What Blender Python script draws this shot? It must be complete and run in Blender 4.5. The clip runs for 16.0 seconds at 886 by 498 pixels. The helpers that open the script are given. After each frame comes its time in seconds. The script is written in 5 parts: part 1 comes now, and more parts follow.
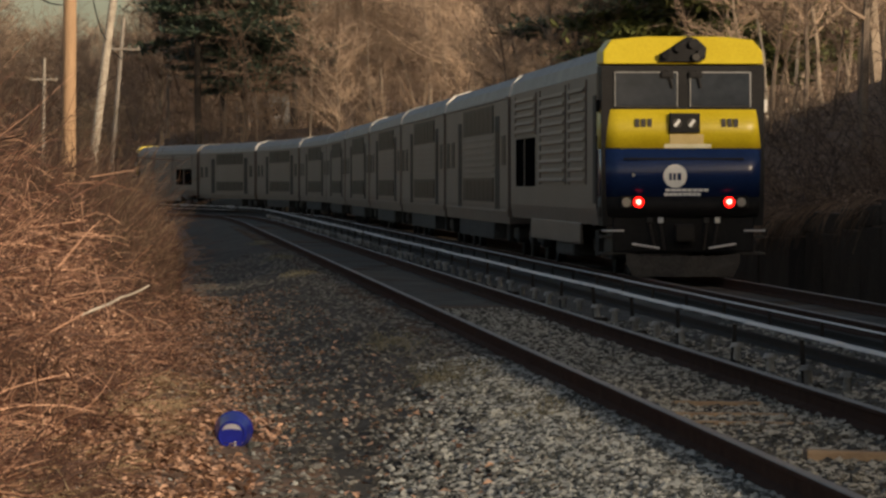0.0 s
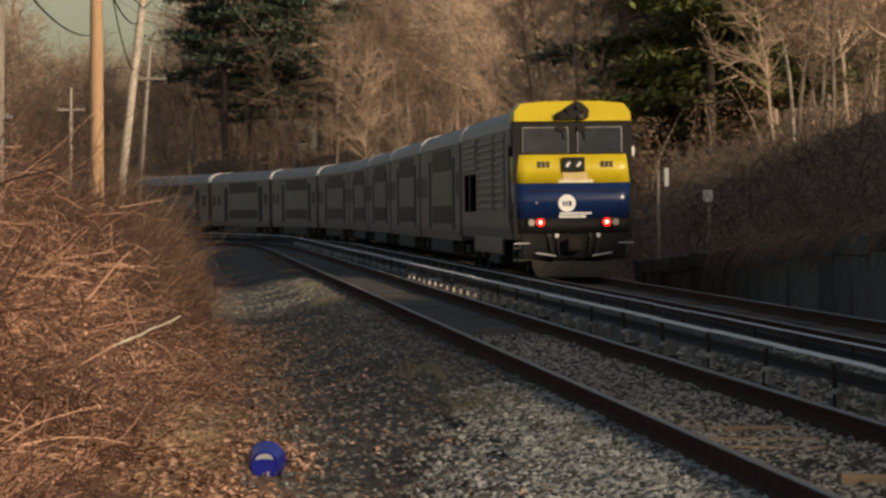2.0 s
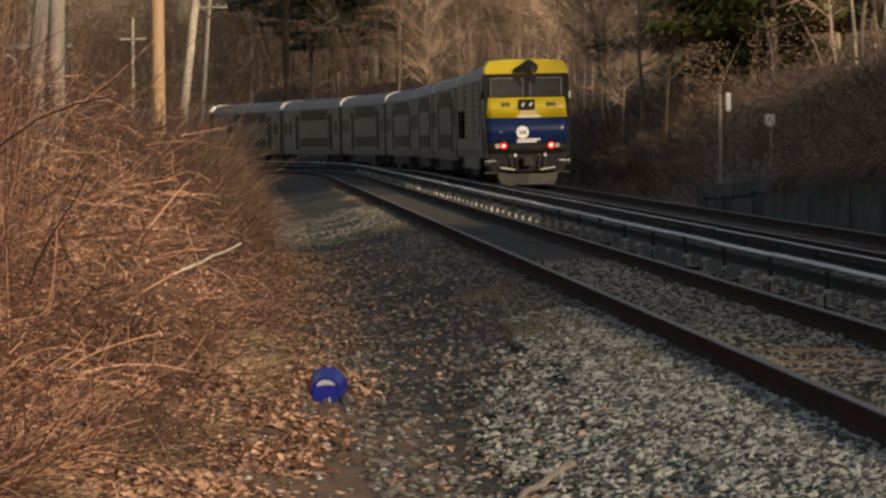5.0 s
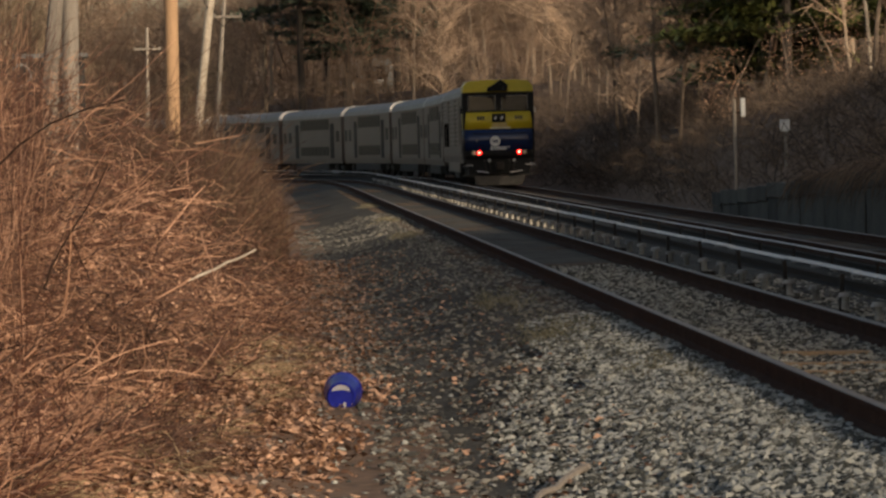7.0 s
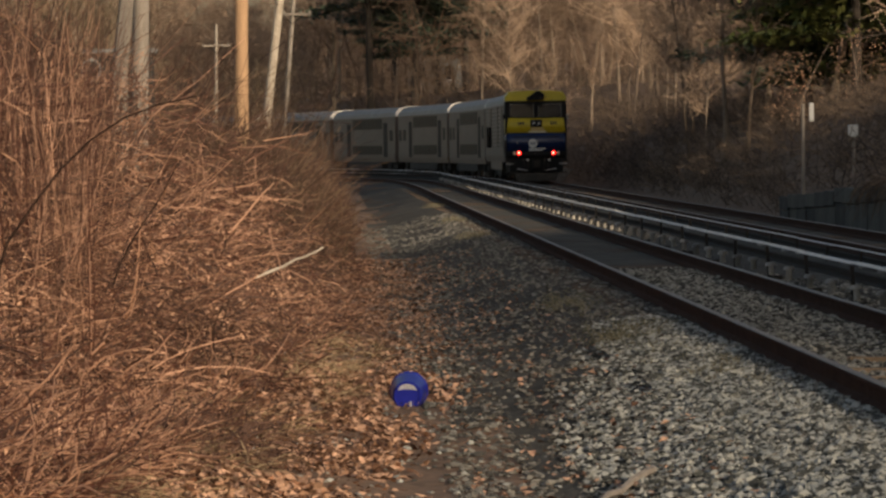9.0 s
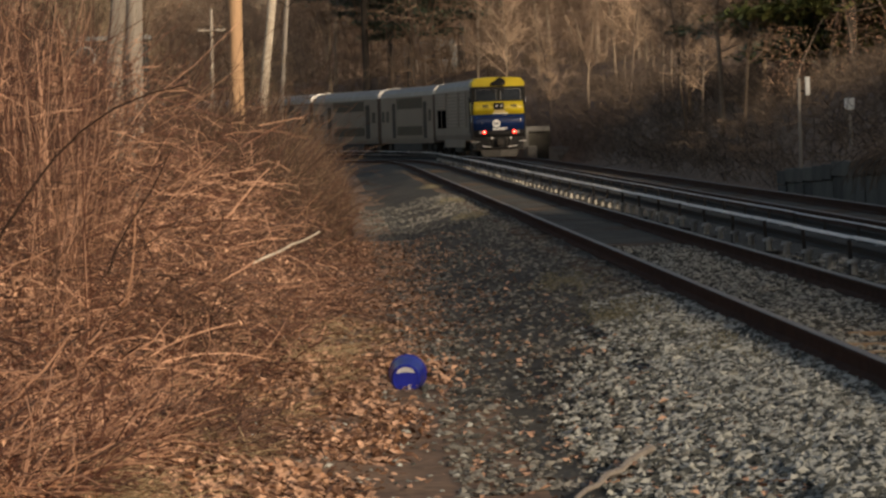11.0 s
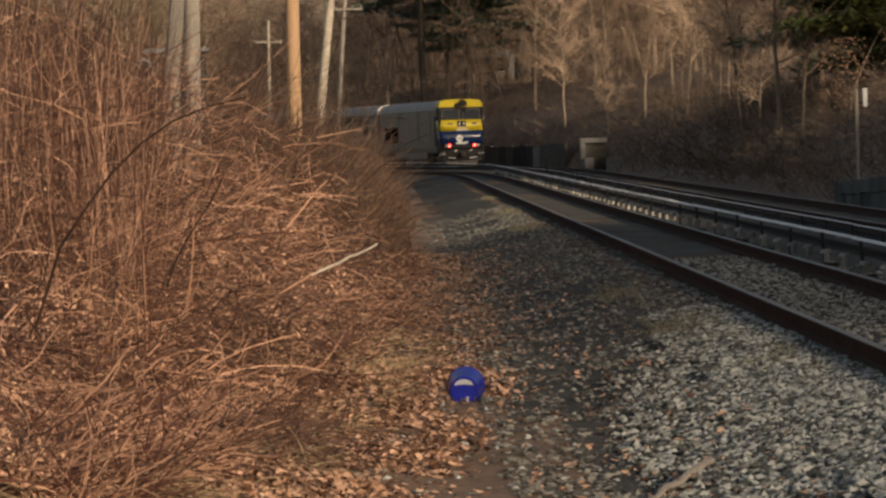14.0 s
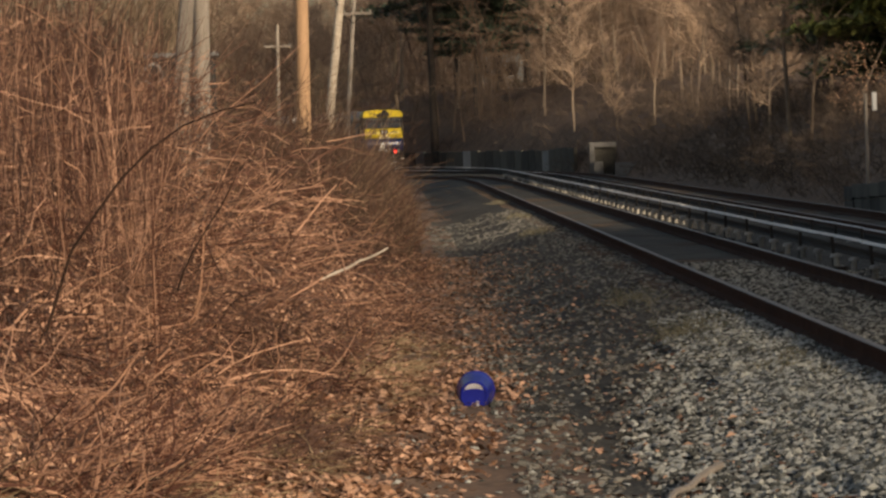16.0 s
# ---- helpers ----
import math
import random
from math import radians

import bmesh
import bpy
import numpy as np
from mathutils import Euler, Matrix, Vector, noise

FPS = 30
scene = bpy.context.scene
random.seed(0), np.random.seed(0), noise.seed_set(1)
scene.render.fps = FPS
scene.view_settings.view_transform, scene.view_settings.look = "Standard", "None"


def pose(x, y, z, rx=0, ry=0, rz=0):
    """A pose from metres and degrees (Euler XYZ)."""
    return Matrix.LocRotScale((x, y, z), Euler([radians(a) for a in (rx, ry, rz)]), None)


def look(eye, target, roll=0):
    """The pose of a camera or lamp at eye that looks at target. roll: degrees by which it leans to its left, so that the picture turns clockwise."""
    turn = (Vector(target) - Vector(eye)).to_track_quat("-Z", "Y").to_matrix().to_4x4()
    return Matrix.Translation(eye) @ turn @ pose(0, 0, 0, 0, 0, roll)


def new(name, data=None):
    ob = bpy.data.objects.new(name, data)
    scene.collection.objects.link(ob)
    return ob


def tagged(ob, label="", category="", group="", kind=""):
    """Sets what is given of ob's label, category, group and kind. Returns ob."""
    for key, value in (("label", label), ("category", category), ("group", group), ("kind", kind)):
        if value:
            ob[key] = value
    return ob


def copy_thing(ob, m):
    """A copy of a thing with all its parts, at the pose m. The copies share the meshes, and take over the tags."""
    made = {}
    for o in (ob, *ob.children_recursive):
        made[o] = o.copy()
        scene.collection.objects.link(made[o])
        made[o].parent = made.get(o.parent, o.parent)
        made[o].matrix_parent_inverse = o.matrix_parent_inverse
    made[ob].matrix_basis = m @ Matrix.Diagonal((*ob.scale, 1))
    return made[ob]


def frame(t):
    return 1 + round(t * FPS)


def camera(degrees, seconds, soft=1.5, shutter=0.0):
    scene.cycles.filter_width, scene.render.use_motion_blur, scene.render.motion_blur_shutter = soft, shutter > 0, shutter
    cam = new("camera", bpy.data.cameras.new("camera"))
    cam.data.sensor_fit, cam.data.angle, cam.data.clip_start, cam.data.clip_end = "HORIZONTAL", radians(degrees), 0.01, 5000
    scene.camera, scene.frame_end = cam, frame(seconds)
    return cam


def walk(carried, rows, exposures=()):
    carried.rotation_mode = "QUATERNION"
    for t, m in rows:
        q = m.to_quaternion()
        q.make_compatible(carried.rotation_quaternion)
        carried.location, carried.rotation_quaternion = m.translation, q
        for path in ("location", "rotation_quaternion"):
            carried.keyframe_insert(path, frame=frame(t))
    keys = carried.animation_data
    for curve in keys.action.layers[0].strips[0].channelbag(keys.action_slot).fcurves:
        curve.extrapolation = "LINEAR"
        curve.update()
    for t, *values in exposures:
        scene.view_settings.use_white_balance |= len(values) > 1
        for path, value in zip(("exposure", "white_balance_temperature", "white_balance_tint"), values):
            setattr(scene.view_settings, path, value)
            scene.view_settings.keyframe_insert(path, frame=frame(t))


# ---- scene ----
# The camera stands beside the line and pans by hand. y runs along the straight track, z = 0 is the near rail's top.
cam = camera(10.92, 16.0, soft=2.6)


def view(yaw, tilt, roll, x, z):
    return pose(x, 0, z, 90 + tilt, 0, -yaw) @ pose(0, 0, 0, 0, 0, roll)


PATH = [
    (0.0, 3.510, -0.803, 0.000, 0.000, 1.560),
    (0.5, 3.220, -0.771, -0.333, -0.023, 1.557),
    (1.0, 3.059, -0.647, -0.646, -0.024, 1.583),
    (1.5, 3.330, -0.250, -0.408, -0.032, 1.583),
    (2.0, 3.167, -0.487, -0.646, -0.021, 1.580),
    (2.5, 2.596, -0.691, -0.725, -0.012, 1.577),
    (3.0, 2.118, -0.931, -0.685, -0.008, 1.571),
    (3.5, 2.017, -1.189, -0.754, -0.006, 1.564),
    (4.0, 2.292, -1.235, -0.769, -0.001, 1.566),
    (4.5, 2.452, -1.296, -0.682, -0.005, 1.561),
    (4.7, 2.413, -1.373, -0.875, 0.001, 1.564),
    (6.8, 2.271, -1.367, -1.413, 0.014, 1.536),
    (7.0, 2.176, -1.266, -1.442, 0.018, 1.531),
    (7.5, 1.959, -1.142, -1.380, 0.015, 1.536),
    (8.0, 1.768, -1.172, -1.174, 0.011, 1.531),
    (8.5, 1.707, -1.308, -0.849, 0.012, 1.540),
    (9.0, 1.365, -1.251, -0.651, -0.002, 1.532),
    (9.2, 1.254, -1.189, -0.704, 0.003, 1.532),
    (11.3, 1.384, -1.515, -1.760, 0.031, 1.550),
    (11.5, 1.286, -1.431, -1.692, 0.033, 1.547),
    (12.0, 0.727, -1.451, -1.763, 0.019, 1.553),
    (12.5, 0.351, -1.463, -1.795, 0.019, 1.554),
    (13.0, 0.734, -1.332, -1.662, 0.022, 1.556),
    (13.5, 0.880, -1.445, -1.623, 0.019, 1.556),
    (14.0, 0.665, -1.333, -1.758, 0.018, 1.554),
    (14.5, 0.577, -1.141, -1.810, 0.022, 1.559),
    (15.0, 0.567, -1.178, -1.717, 0.018, 1.557),
    (15.5, 0.624, -1.184, -1.870, 0.021, 1.549),
    (16.0, 0.554, -1.277, -1.791, 0.011, 1.555),
]
walk(cam, [(t, view(*v)) for t, *v in PATH], exposures=[(0.0, -0.34, 7550, 12), (4.0, -0.30, 7550, 12), (16.0, -0.24, 7550, 12)])

# Low, warm sun from behind and to the right, with a soft sky.
SUN_ELEVATION, SUN_AZIMUTH = 16, 148
world = bpy.data.worlds.new("sky")
scene.world = world
world.use_nodes = True
wn = world.node_tree.nodes
sky = wn.new("ShaderNodeTexSky")
sky.sky_type, sky.sun_disc = "NISHITA", False
sky.air_density, sky.dust_density, sky.ozone_density = 0.9, 1.9, 0.9
sky.sun_elevation, sky.sun_rotation = radians(SUN_ELEVATION), radians(SUN_AZIMUTH)
world.node_tree.links.new(sky.outputs[0], wn["Background"].inputs[0])
wn["Background"].inputs[1].default_value = 0.115
sun = new("sun", bpy.data.lights.new("sun", "SUN"))
sun.data.energy, sun.data.angle, sun.data.color = 4.65, radians(3.0), (1.0, 0.87, 0.71)
sun.matrix_world = look((0, 0, 60), Vector((0, 0, 60)) - Vector((math.sin(radians(SUN_AZIMUTH)) * math.cos(radians(SUN_ELEVATION)),
                                                                math.cos(radians(SUN_AZIMUTH)) * math.cos(radians(SUN_ELEVATION)), math.sin(radians(SUN_ELEVATION)))))


# ---- materials ----
def material(name, dark, light, rough=0.7, metal=0.0, scale=6.0, fine=60.0, bump=0.3, by_piece=0.0, emit=0.0, by_island=0.0, stretch=(1, 1, 1), spec=0.5):
    """Two scales of variation between two colours, with fine relief."""
    m = bpy.data.materials.new(name)
    m.use_nodes = True
    nt = m.node_tree
    b = nt.nodes["Principled BSDF"]
    tc = nt.nodes.new("ShaderNodeTexCoord")
    mp = nt.nodes.new("ShaderNodeMapping")
    mp.inputs["Scale"].default_value = stretch
    nt.links.new(tc.outputs["Object"], mp.inputs[0])
    n1 = nt.nodes.new("ShaderNodeTexNoise")
    n1.inputs["Scale"].default_value, n1.inputs["Detail"].default_value = scale, 4
    n2 = nt.nodes.new("ShaderNodeTexNoise")
    n2.inputs["Scale"].default_value, n2.inputs["Detail"].default_value = fine, 3
    nt.links.new(mp.outputs[0], n1.inputs[0])
    nt.links.new(mp.outputs[0], n2.inputs[0])
    add = nt.nodes.new("ShaderNodeMath")
    add.operation = "MULTIPLY_ADD"
    add.inputs[1].default_value = 0.5
    half = nt.nodes.new("ShaderNodeMath")
    half.operation = "MULTIPLY"
    half.inputs[1].default_value = 0.5
    nt.links.new(n2.outputs[0], half.inputs[0])
    nt.links.new(n1.outputs[0], add.inputs[0])
    nt.links.new(half.outputs[0], add.inputs[2])
    last = add.outputs[0]
    for amount, node, out in ((by_piece, "ShaderNodeObjectInfo", "Random"), (by_island, "ShaderNodeNewGeometry", "Random Per Island")):
        if amount:
            info = nt.nodes.new(node)
            ma = nt.nodes.new("ShaderNodeMath")
            ma.operation = "MULTIPLY_ADD"
            ma.inputs[1].default_value = amount
            nt.links.new(info.outputs[out], ma.inputs[0])
            nt.links.new(last, ma.inputs[2])
            sub = nt.nodes.new("ShaderNodeMath")
            sub.operation = "SUBTRACT"
            sub.inputs[1].default_value = amount / 2
            nt.links.new(ma.outputs[0], sub.inputs[0])
            last = sub.outputs[0]
    ramp = nt.nodes.new("ShaderNodeValToRGB")
    ramp.color_ramp.elements[0].position, ramp.color_ramp.elements[1].position = 0.3, 0.7
    ramp.color_ramp.elements[0].color, ramp.color_ramp.elements[1].color = (*dark, 1), (*light, 1)
    nt.links.new(last, ramp.inputs[0])
    nt.links.new(ramp.outputs[0], b.inputs["Base Color"])
    b.inputs["Roughness"].default_value, b.inputs["Metallic"].default_value = rough, metal
    b.inputs["Specular IOR Level"].default_value = spec
    if bump:
        bp = nt.nodes.new("ShaderNodeBump")
        bp.inputs["Strength"].default_value, bp.inputs["Distance"].default_value = bump, 0.02
        nt.links.new(n2.outputs[0], bp.inputs["Height"])
        nt.links.new(bp.outputs[0], b.inputs["Normal"])
    if emit:
        nt.links.new(ramp.outputs[0], b.inputs["Emission Color"])
        b.inputs["Emission Strength"].default_value = emit
    return m


BALLAST = material("ballast_bed", (0.050, 0.047, 0.041), (0.155, 0.146, 0.127), 0.95, scale=1.2, fine=22, bump=0.9, spec=0.08)
# Darker copy of the ballast stone, for the shoulder further off.
STONE_DARK = material("dark_ballast_stone", (0.055, 0.053, 0.047), (0.235, 0.226, 0.20), 0.95, scale=3, fine=40, by_island=0.9)
STONE = material("ballast_stone", (0.075, 0.079, 0.073), (0.44, 0.45, 0.415), 0.9, scale=3, fine=40, by_island=0.9, spec=0.12)
STONE_MID = material("dusty_ballast_stone", (0.085, 0.08, 0.068), (0.43, 0.41, 0.35), 0.92, scale=3, fine=40, by_island=0.9, spec=0.1)
SOIL = material("leaf_litter_soil", (0.065, 0.039, 0.027), (0.32, 0.20, 0.125), 0.95, scale=1.4, fine=11, bump=0.9)
LEAF = material("dead_leaf", (0.12, 0.057, 0.032), (0.64, 0.385, 0.255), 0.8, scale=4, fine=30, by_island=0.9)
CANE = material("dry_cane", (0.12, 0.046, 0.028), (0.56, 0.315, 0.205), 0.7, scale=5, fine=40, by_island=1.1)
# Dark copy of the cane; it also carries the thicket's shade as colour.
CANE_DARK = material("shaded_dark_cane", (0.07, 0.035, 0.025), (0.17, 0.09, 0.06), 0.75, scale=5, fine=40, by_island=0.6)
TWIG = material("bare_twigs", (0.22, 0.152, 0.108), (0.54, 0.39, 0.28), 0.85, scale=0.5, fine=14, by_piece=0.7, by_island=0.3)
SCRUBWOOD = material("dull_olive_brown_twigs", (0.085, 0.064, 0.042), (0.27, 0.20, 0.135), 0.88, scale=0.5, fine=14, by_piece=0.6, by_island=0.3)
# Darker than TWIG: the shade on the bank is put into this colour.
BRUSH = material("shade_dark_brush", (0.062, 0.045, 0.035), (0.20, 0.145, 0.105), 0.9, scale=0.5, fine=14, by_island=0.5)
PINEBARK = material("dark_pine_bark", (0.045, 0.036, 0.030), (0.135, 0.105, 0.085), 0.9, scale=2, fine=18, by_piece=0.4, bump=0.7)
BARK = material("grey_brown_bark", (0.12, 0.09, 0.07), (0.36, 0.28, 0.21), 0.9, scale=2, fine=18, by_piece=0.5, bump=0.7)
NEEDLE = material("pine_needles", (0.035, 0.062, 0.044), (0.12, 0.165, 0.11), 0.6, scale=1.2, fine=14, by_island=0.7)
# Lit copy of the needles: the sun's yellow is put into the colour.
NEEDLE_LIT = material("sunlit_pine_needles", (0.05, 0.075, 0.022), (0.20, 0.215, 0.07), 0.6, scale=1.2, fine=14, by_island=0.7)
RUST = material("rusted_rail", (0.044, 0.021, 0.015), (0.095, 0.047, 0.031), 0.9, scale=4, fine=50, spec=0.08)
SHINE = material("worn_rail_head", (0.15, 0.12, 0.10), (0.27, 0.22, 0.18), 0.55, metal=0.3, scale=3, fine=40, bump=0.1)
TIE = material("weathered_timber_tie", (0.055, 0.042, 0.034), (0.16, 0.12, 0.09), 0.9, scale=3, fine=30, by_piece=0.5, stretch=(1, 6, 6), spec=0.08)
FRESH = material("split_orange_timber", (0.20, 0.13, 0.08), (0.42, 0.30, 0.19), 0.8, scale=3, fine=30, stretch=(1, 8, 8))
COVER = material("weathered_white_cover_board", (0.78, 0.74, 0.67), (0.90, 0.86, 0.79), 0.8, scale=2, fine=25, by_piece=0.3, spec=0.08)
IRON = material("dark_iron", (0.018, 0.016, 0.014), (0.045, 0.039, 0.034), 0.8, scale=4, fine=40, spec=0.2)
GLOW = material("glowing_bulb", (1.0, 0.30, 0.22), (1.0, 0.45, 0.35), 0.3, emit=7.0, bump=0)
PORCELAIN = material("dusty_insulator", (0.18, 0.168, 0.145), (0.47, 0.435, 0.375), 0.5, scale=8, fine=50, by_piece=0.4)
CONCRETE = material("stained_dark_concrete", (0.032, 0.030, 0.025), (0.11, 0.102, 0.084), 0.9, scale=0.8, fine=12, by_piece=0.4, bump=0.5)
CONCRETE_MID = material("grey_mottled_concrete", (0.09, 0.088, 0.084), (0.24, 0.235, 0.225), 0.88, scale=1.5, fine=14, by_piece=0.3)
CONCRETE_PALE = material("pale_painted_concrete", (0.17, 0.17, 0.165), (0.36, 0.36, 0.35), 0.85, scale=1.5, fine=14, by_piece=0.3)
STEEL = material("dusty_stainless_steel", (0.104, 0.080, 0.066), (0.188, 0.147, 0.123), 0.5, metal=0.2, scale=0.8, fine=14, bump=0.12, stretch=(1, 0.3, 1))
SLAT = material("pale_louvre_steel", (0.19, 0.155, 0.13), (0.32, 0.265, 0.23), 0.5, metal=0.2, scale=2, fine=20, bump=0.1)
VOID = material("opening_shade_black", (0.003, 0.003, 0.003), (0.009, 0.008, 0.008), 0.95, scale=2, fine=12, spec=0.0)
ROOF = material("pale_grey_roof", (0.20, 0.178, 0.155), (0.34, 0.31, 0.28), 0.55, metal=0.2, scale=0.8, fine=12, bump=0.1)
DARKGLASS = material("dark_window_glass", (0.006, 0.007, 0.008), (0.014, 0.015, 0.017), 0.4, scale=1, fine=5, bump=0, spec=0.04)
BAND = material("smoked_window_band", (0.008, 0.007, 0.0065), (0.020, 0.017, 0.0155), 0.45, scale=1, fine=8, bump=0, spec=0.08)
SCREEN = material("blue_grey_windscreen", (0.018, 0.022, 0.028), (0.04, 0.047, 0.058), 0.12, scale=1, fine=5, bump=0, spec=0.6)
BLACKP = material("black_paint", (0.007, 0.007, 0.008), (0.020, 0.019, 0.019), 0.6, scale=3, fine=30, bump=0.1, spec=0.15)
YELLOW = material("yellow_paint", (0.47, 0.345, 0.012), (0.61, 0.475, 0.03), 0.38, scale=1.5, fine=20, bump=0.05)
BLUE = material("blue_paint", (0.003, 0.014, 0.062), (0.008, 0.024, 0.092), 0.25, scale=1.5, fine=20, bump=0.05)
WHITE = material("white_paint", (0.62, 0.62, 0.60), (0.80, 0.80, 0.78), 0.5, scale=3, fine=30, bump=0.05)
# White of the bucket's label, with its sun glint put into the colour.
GLINT_WHITE = material("label_glint_white", (0.84, 0.84, 0.84), (0.92, 0.92, 0.92), 0.5, scale=3, fine=30, bump=0)
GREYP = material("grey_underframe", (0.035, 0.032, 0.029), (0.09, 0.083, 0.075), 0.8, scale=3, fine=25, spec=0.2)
RED = material("red_marker_lamp", (1.0, 0.006, 0.006), (1.0, 0.012, 0.010), 0.3, emit=5.0, bump=0)
LAMP = material("clear_headlamp", (0.45, 0.42, 0.38), (0.7, 0.66, 0.6), 0.15, metal=0.5, bump=0)
PLASTIC = material("blue_plastic", (0.010, 0.018, 0.24), (0.018, 0.030, 0.36), 0.3, scale=4, fine=30, bump=0.05)
POLEWOOD = material("weathered_pole_wood", (0.22, 0.13, 0.075), (0.46, 0.29, 0.17), 0.85, scale=2, fine=25, by_piece=0.3, stretch=(5, 5, 0.6))
POLEGREY = material("grey_pole_wood", (0.20, 0.17, 0.14), (0.40, 0.35, 0.30), 0.85, scale=2, fine=25, by_piece=0.3, stretch=(5, 5, 0.6))
PALEBARK = material("pale_peeling_bark", (0.26, 0.22, 0.17), (0.58, 0.51, 0.43), 0.85, scale=2, fine=12, by_piece=0.3)
CABINET = material("pale_cabinet_paint", (0.55, 0.53, 0.50), (0.74, 0.72, 0.68), 0.5, scale=2, fine=20)
STEM = material("dark_brown_stem", (0.022, 0.013, 0.010), (0.055, 0.032, 0.024), 0.8, scale=5, fine=40, spec=0.1)
STRAW = material("straw_grass", (0.23, 0.155, 0.085), (0.58, 0.44, 0.27), 0.8, scale=3, fine=30, by_island=0.9)
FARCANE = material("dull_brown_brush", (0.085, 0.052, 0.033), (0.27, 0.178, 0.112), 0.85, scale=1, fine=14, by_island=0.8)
GRASS = material("dry_grass", (0.13, 0.115, 0.065), (0.32, 0.29, 0.19), 0.85, scale=3, fine=30, by_island=0.7)


# ---- mesh helpers ----
def box(bm, x0, x1, y0, y1, z0, z1, bevel=0.0):
    vs = bmesh.ops.create_cube(bm, size=1.0, matrix=Matrix.Translation(((x0 + x1) / 2, (y0 + y1) / 2, (z0 + z1) / 2)) @ Matrix.Diagonal((x1 - x0, y1 - y0, z1 - z0, 1)))["verts"]
    if bevel:
        es = {e for v in vs for e in v.link_edges}
        bmesh.ops.bevel(bm, geom=list(es), offset=bevel, segments=2, affect="EDGES", profile=0.6)


def rod(bm, a, b, r0, r1=None, n=8):
    a, b = Vector(a), Vector(b)
    r1 = r0 if r1 is None else r1
    m = Matrix.Translation((a + b) / 2) @ (b - a).to_track_quat("Z", "Y").to_matrix().to_4x4()
    bmesh.ops.create_cone(bm, cap_ends=True, segments=n, radius1=r0, radius2=r1, depth=(b - a).length, matrix=m)


def mesh_of(name, bm, mat, smooth=False):
    me = bpy.data.meshes.new(name)
    bm.to_mesh(me)
    bm.free()
    me.materials.append(mat)
    if smooth:
        for p in me.polygons:
            p.use_smooth = True
    return me


def part(name, bm, mat, parent, label="", smooth=False):
    ob = new(name, mesh_of(name, bm, mat, smooth) if isinstance(bm, bmesh.types.BMesh) else bm)
    ob.parent = parent
    return tagged(ob, label) if label else ob


def boxpart(name, mat, parent, x0, x1, y0, y1, z0, z1, bevel=0.0, label=""):
    bm = bmesh.new()
    box(bm, x0, x1, y0, y1, z0, z1, bevel)
    return part(name, bm, mat, parent, label)


def rodpart(name, mat, parent, a, b, r0, r1=None, n=10, label=""):
    bm = bmesh.new()
    rod(bm, a, b, r0, r1, n)
    return part(name, bm, mat, parent, label, smooth=False)


def raw_mesh(name, verts, faces, mat, smooth=False):
    me = bpy.data.meshes.new(name)
    me.from_pydata(verts, [], faces)
    me.materials.append(mat)
    if smooth:
        me.polygons.foreach_set("use_smooth", [True] * len(me.polygons))
    return me


# ---- the line: straight, then a curve to the left ----
CURVE_START, RAMP, RADIUS, CURVE_END = 226.0, 28.0, 430.0, 520.0
AXIS = [(0.0, -120.0, 0.0)]
for i in range(1, 3200):
    s = -120 + i
    k = 0.0 if s > CURVE_END else min(max((s - CURVE_START) / RAMP, 0.0), 1.0) / RADIUS
    x, y, h = AXIS[-1]
    AXIS.append((x - math.sin(h), y + math.cos(h), h + k))


def along(s, a, z=0.0):
    """The point s metres down the line, a metres to the right of its axis."""
    i = min(max(int(s + 120), 0), len(AXIS) - 2)
    u = s + 120 - i
    x, y, h = [p + (q - p) * u for p, q in zip(AXIS[i], AXIS[i + 1])]
    return Vector((x + a * math.cos(h), y + a * math.sin(h), z))


def heading(s):
    i = min(max(int(s + 120), 0), len(AXIS) - 2)
    return AXIS[i][2]


NEAR_RAILS = (3.49, 4.99)
FAR_Z = -0.15


def near_z(s):
    """The near track lies lower through the curve."""
    return lerp([(195, 0.0), (250, -0.16), (310, -0.36), (420, -0.40)], s)


def far_centre(s):
    return 9.55 + 0.0024 * (min(max(s, 0), 240) - 84) - lerp([(232, 0.0), (268, 0.28)], s)


def lerp(table, a):
    for (p, q), (r, w) in zip(table, table[1:]):
        if a <= r:
            u = min(max((a - p) / (r - p), 0), 1)
            return q + (w - q) * u
    return table[-1][1]


CROSS = [(-90, 1.5), (-30, 1.0), (-12, 0.5), (-6, 0.25), (-3, 0.0), (-1.2, -0.32), (0.2, -0.52), (1.4, -0.52), (2.45, -0.27), (2.9, -0.185), (3.62, -0.168), (4.88, -0.168), (5.2, -0.175), (5.5, -0.18),
         (6.3, -0.30), (8.0, -0.34), (8.6, -0.325), (10.8, -0.325), (11.4, -0.42), (12.4, -0.85), (13.9, -0.85)]


def bank(s):
    """Height of the slope's shoulder on the far side of the tracks."""
    return lerp([(-100, 3.2), (50, 2.5), (80, 1.3), (96, 0.9), (113, 0.46), (143, -0.15), (170, 0.25), (230, 1.0), (300, 1.5), (400, 2.0)], s)


def hill(s):
    # before s = 95 the ridge is unseen, its height set to shade the track
    return lerp([(-100, 12.9), (2, 12.9), (10, 13.8), (51, 13.8), (58, 10.5), (95, 10.0), (115, 9.2), (135, 7.4), (160, 5.2), (185, 4.4), (220, 4.8), (250, 5.8), (340, 6.0), (420, 6.0), (500, 5.0)], s)


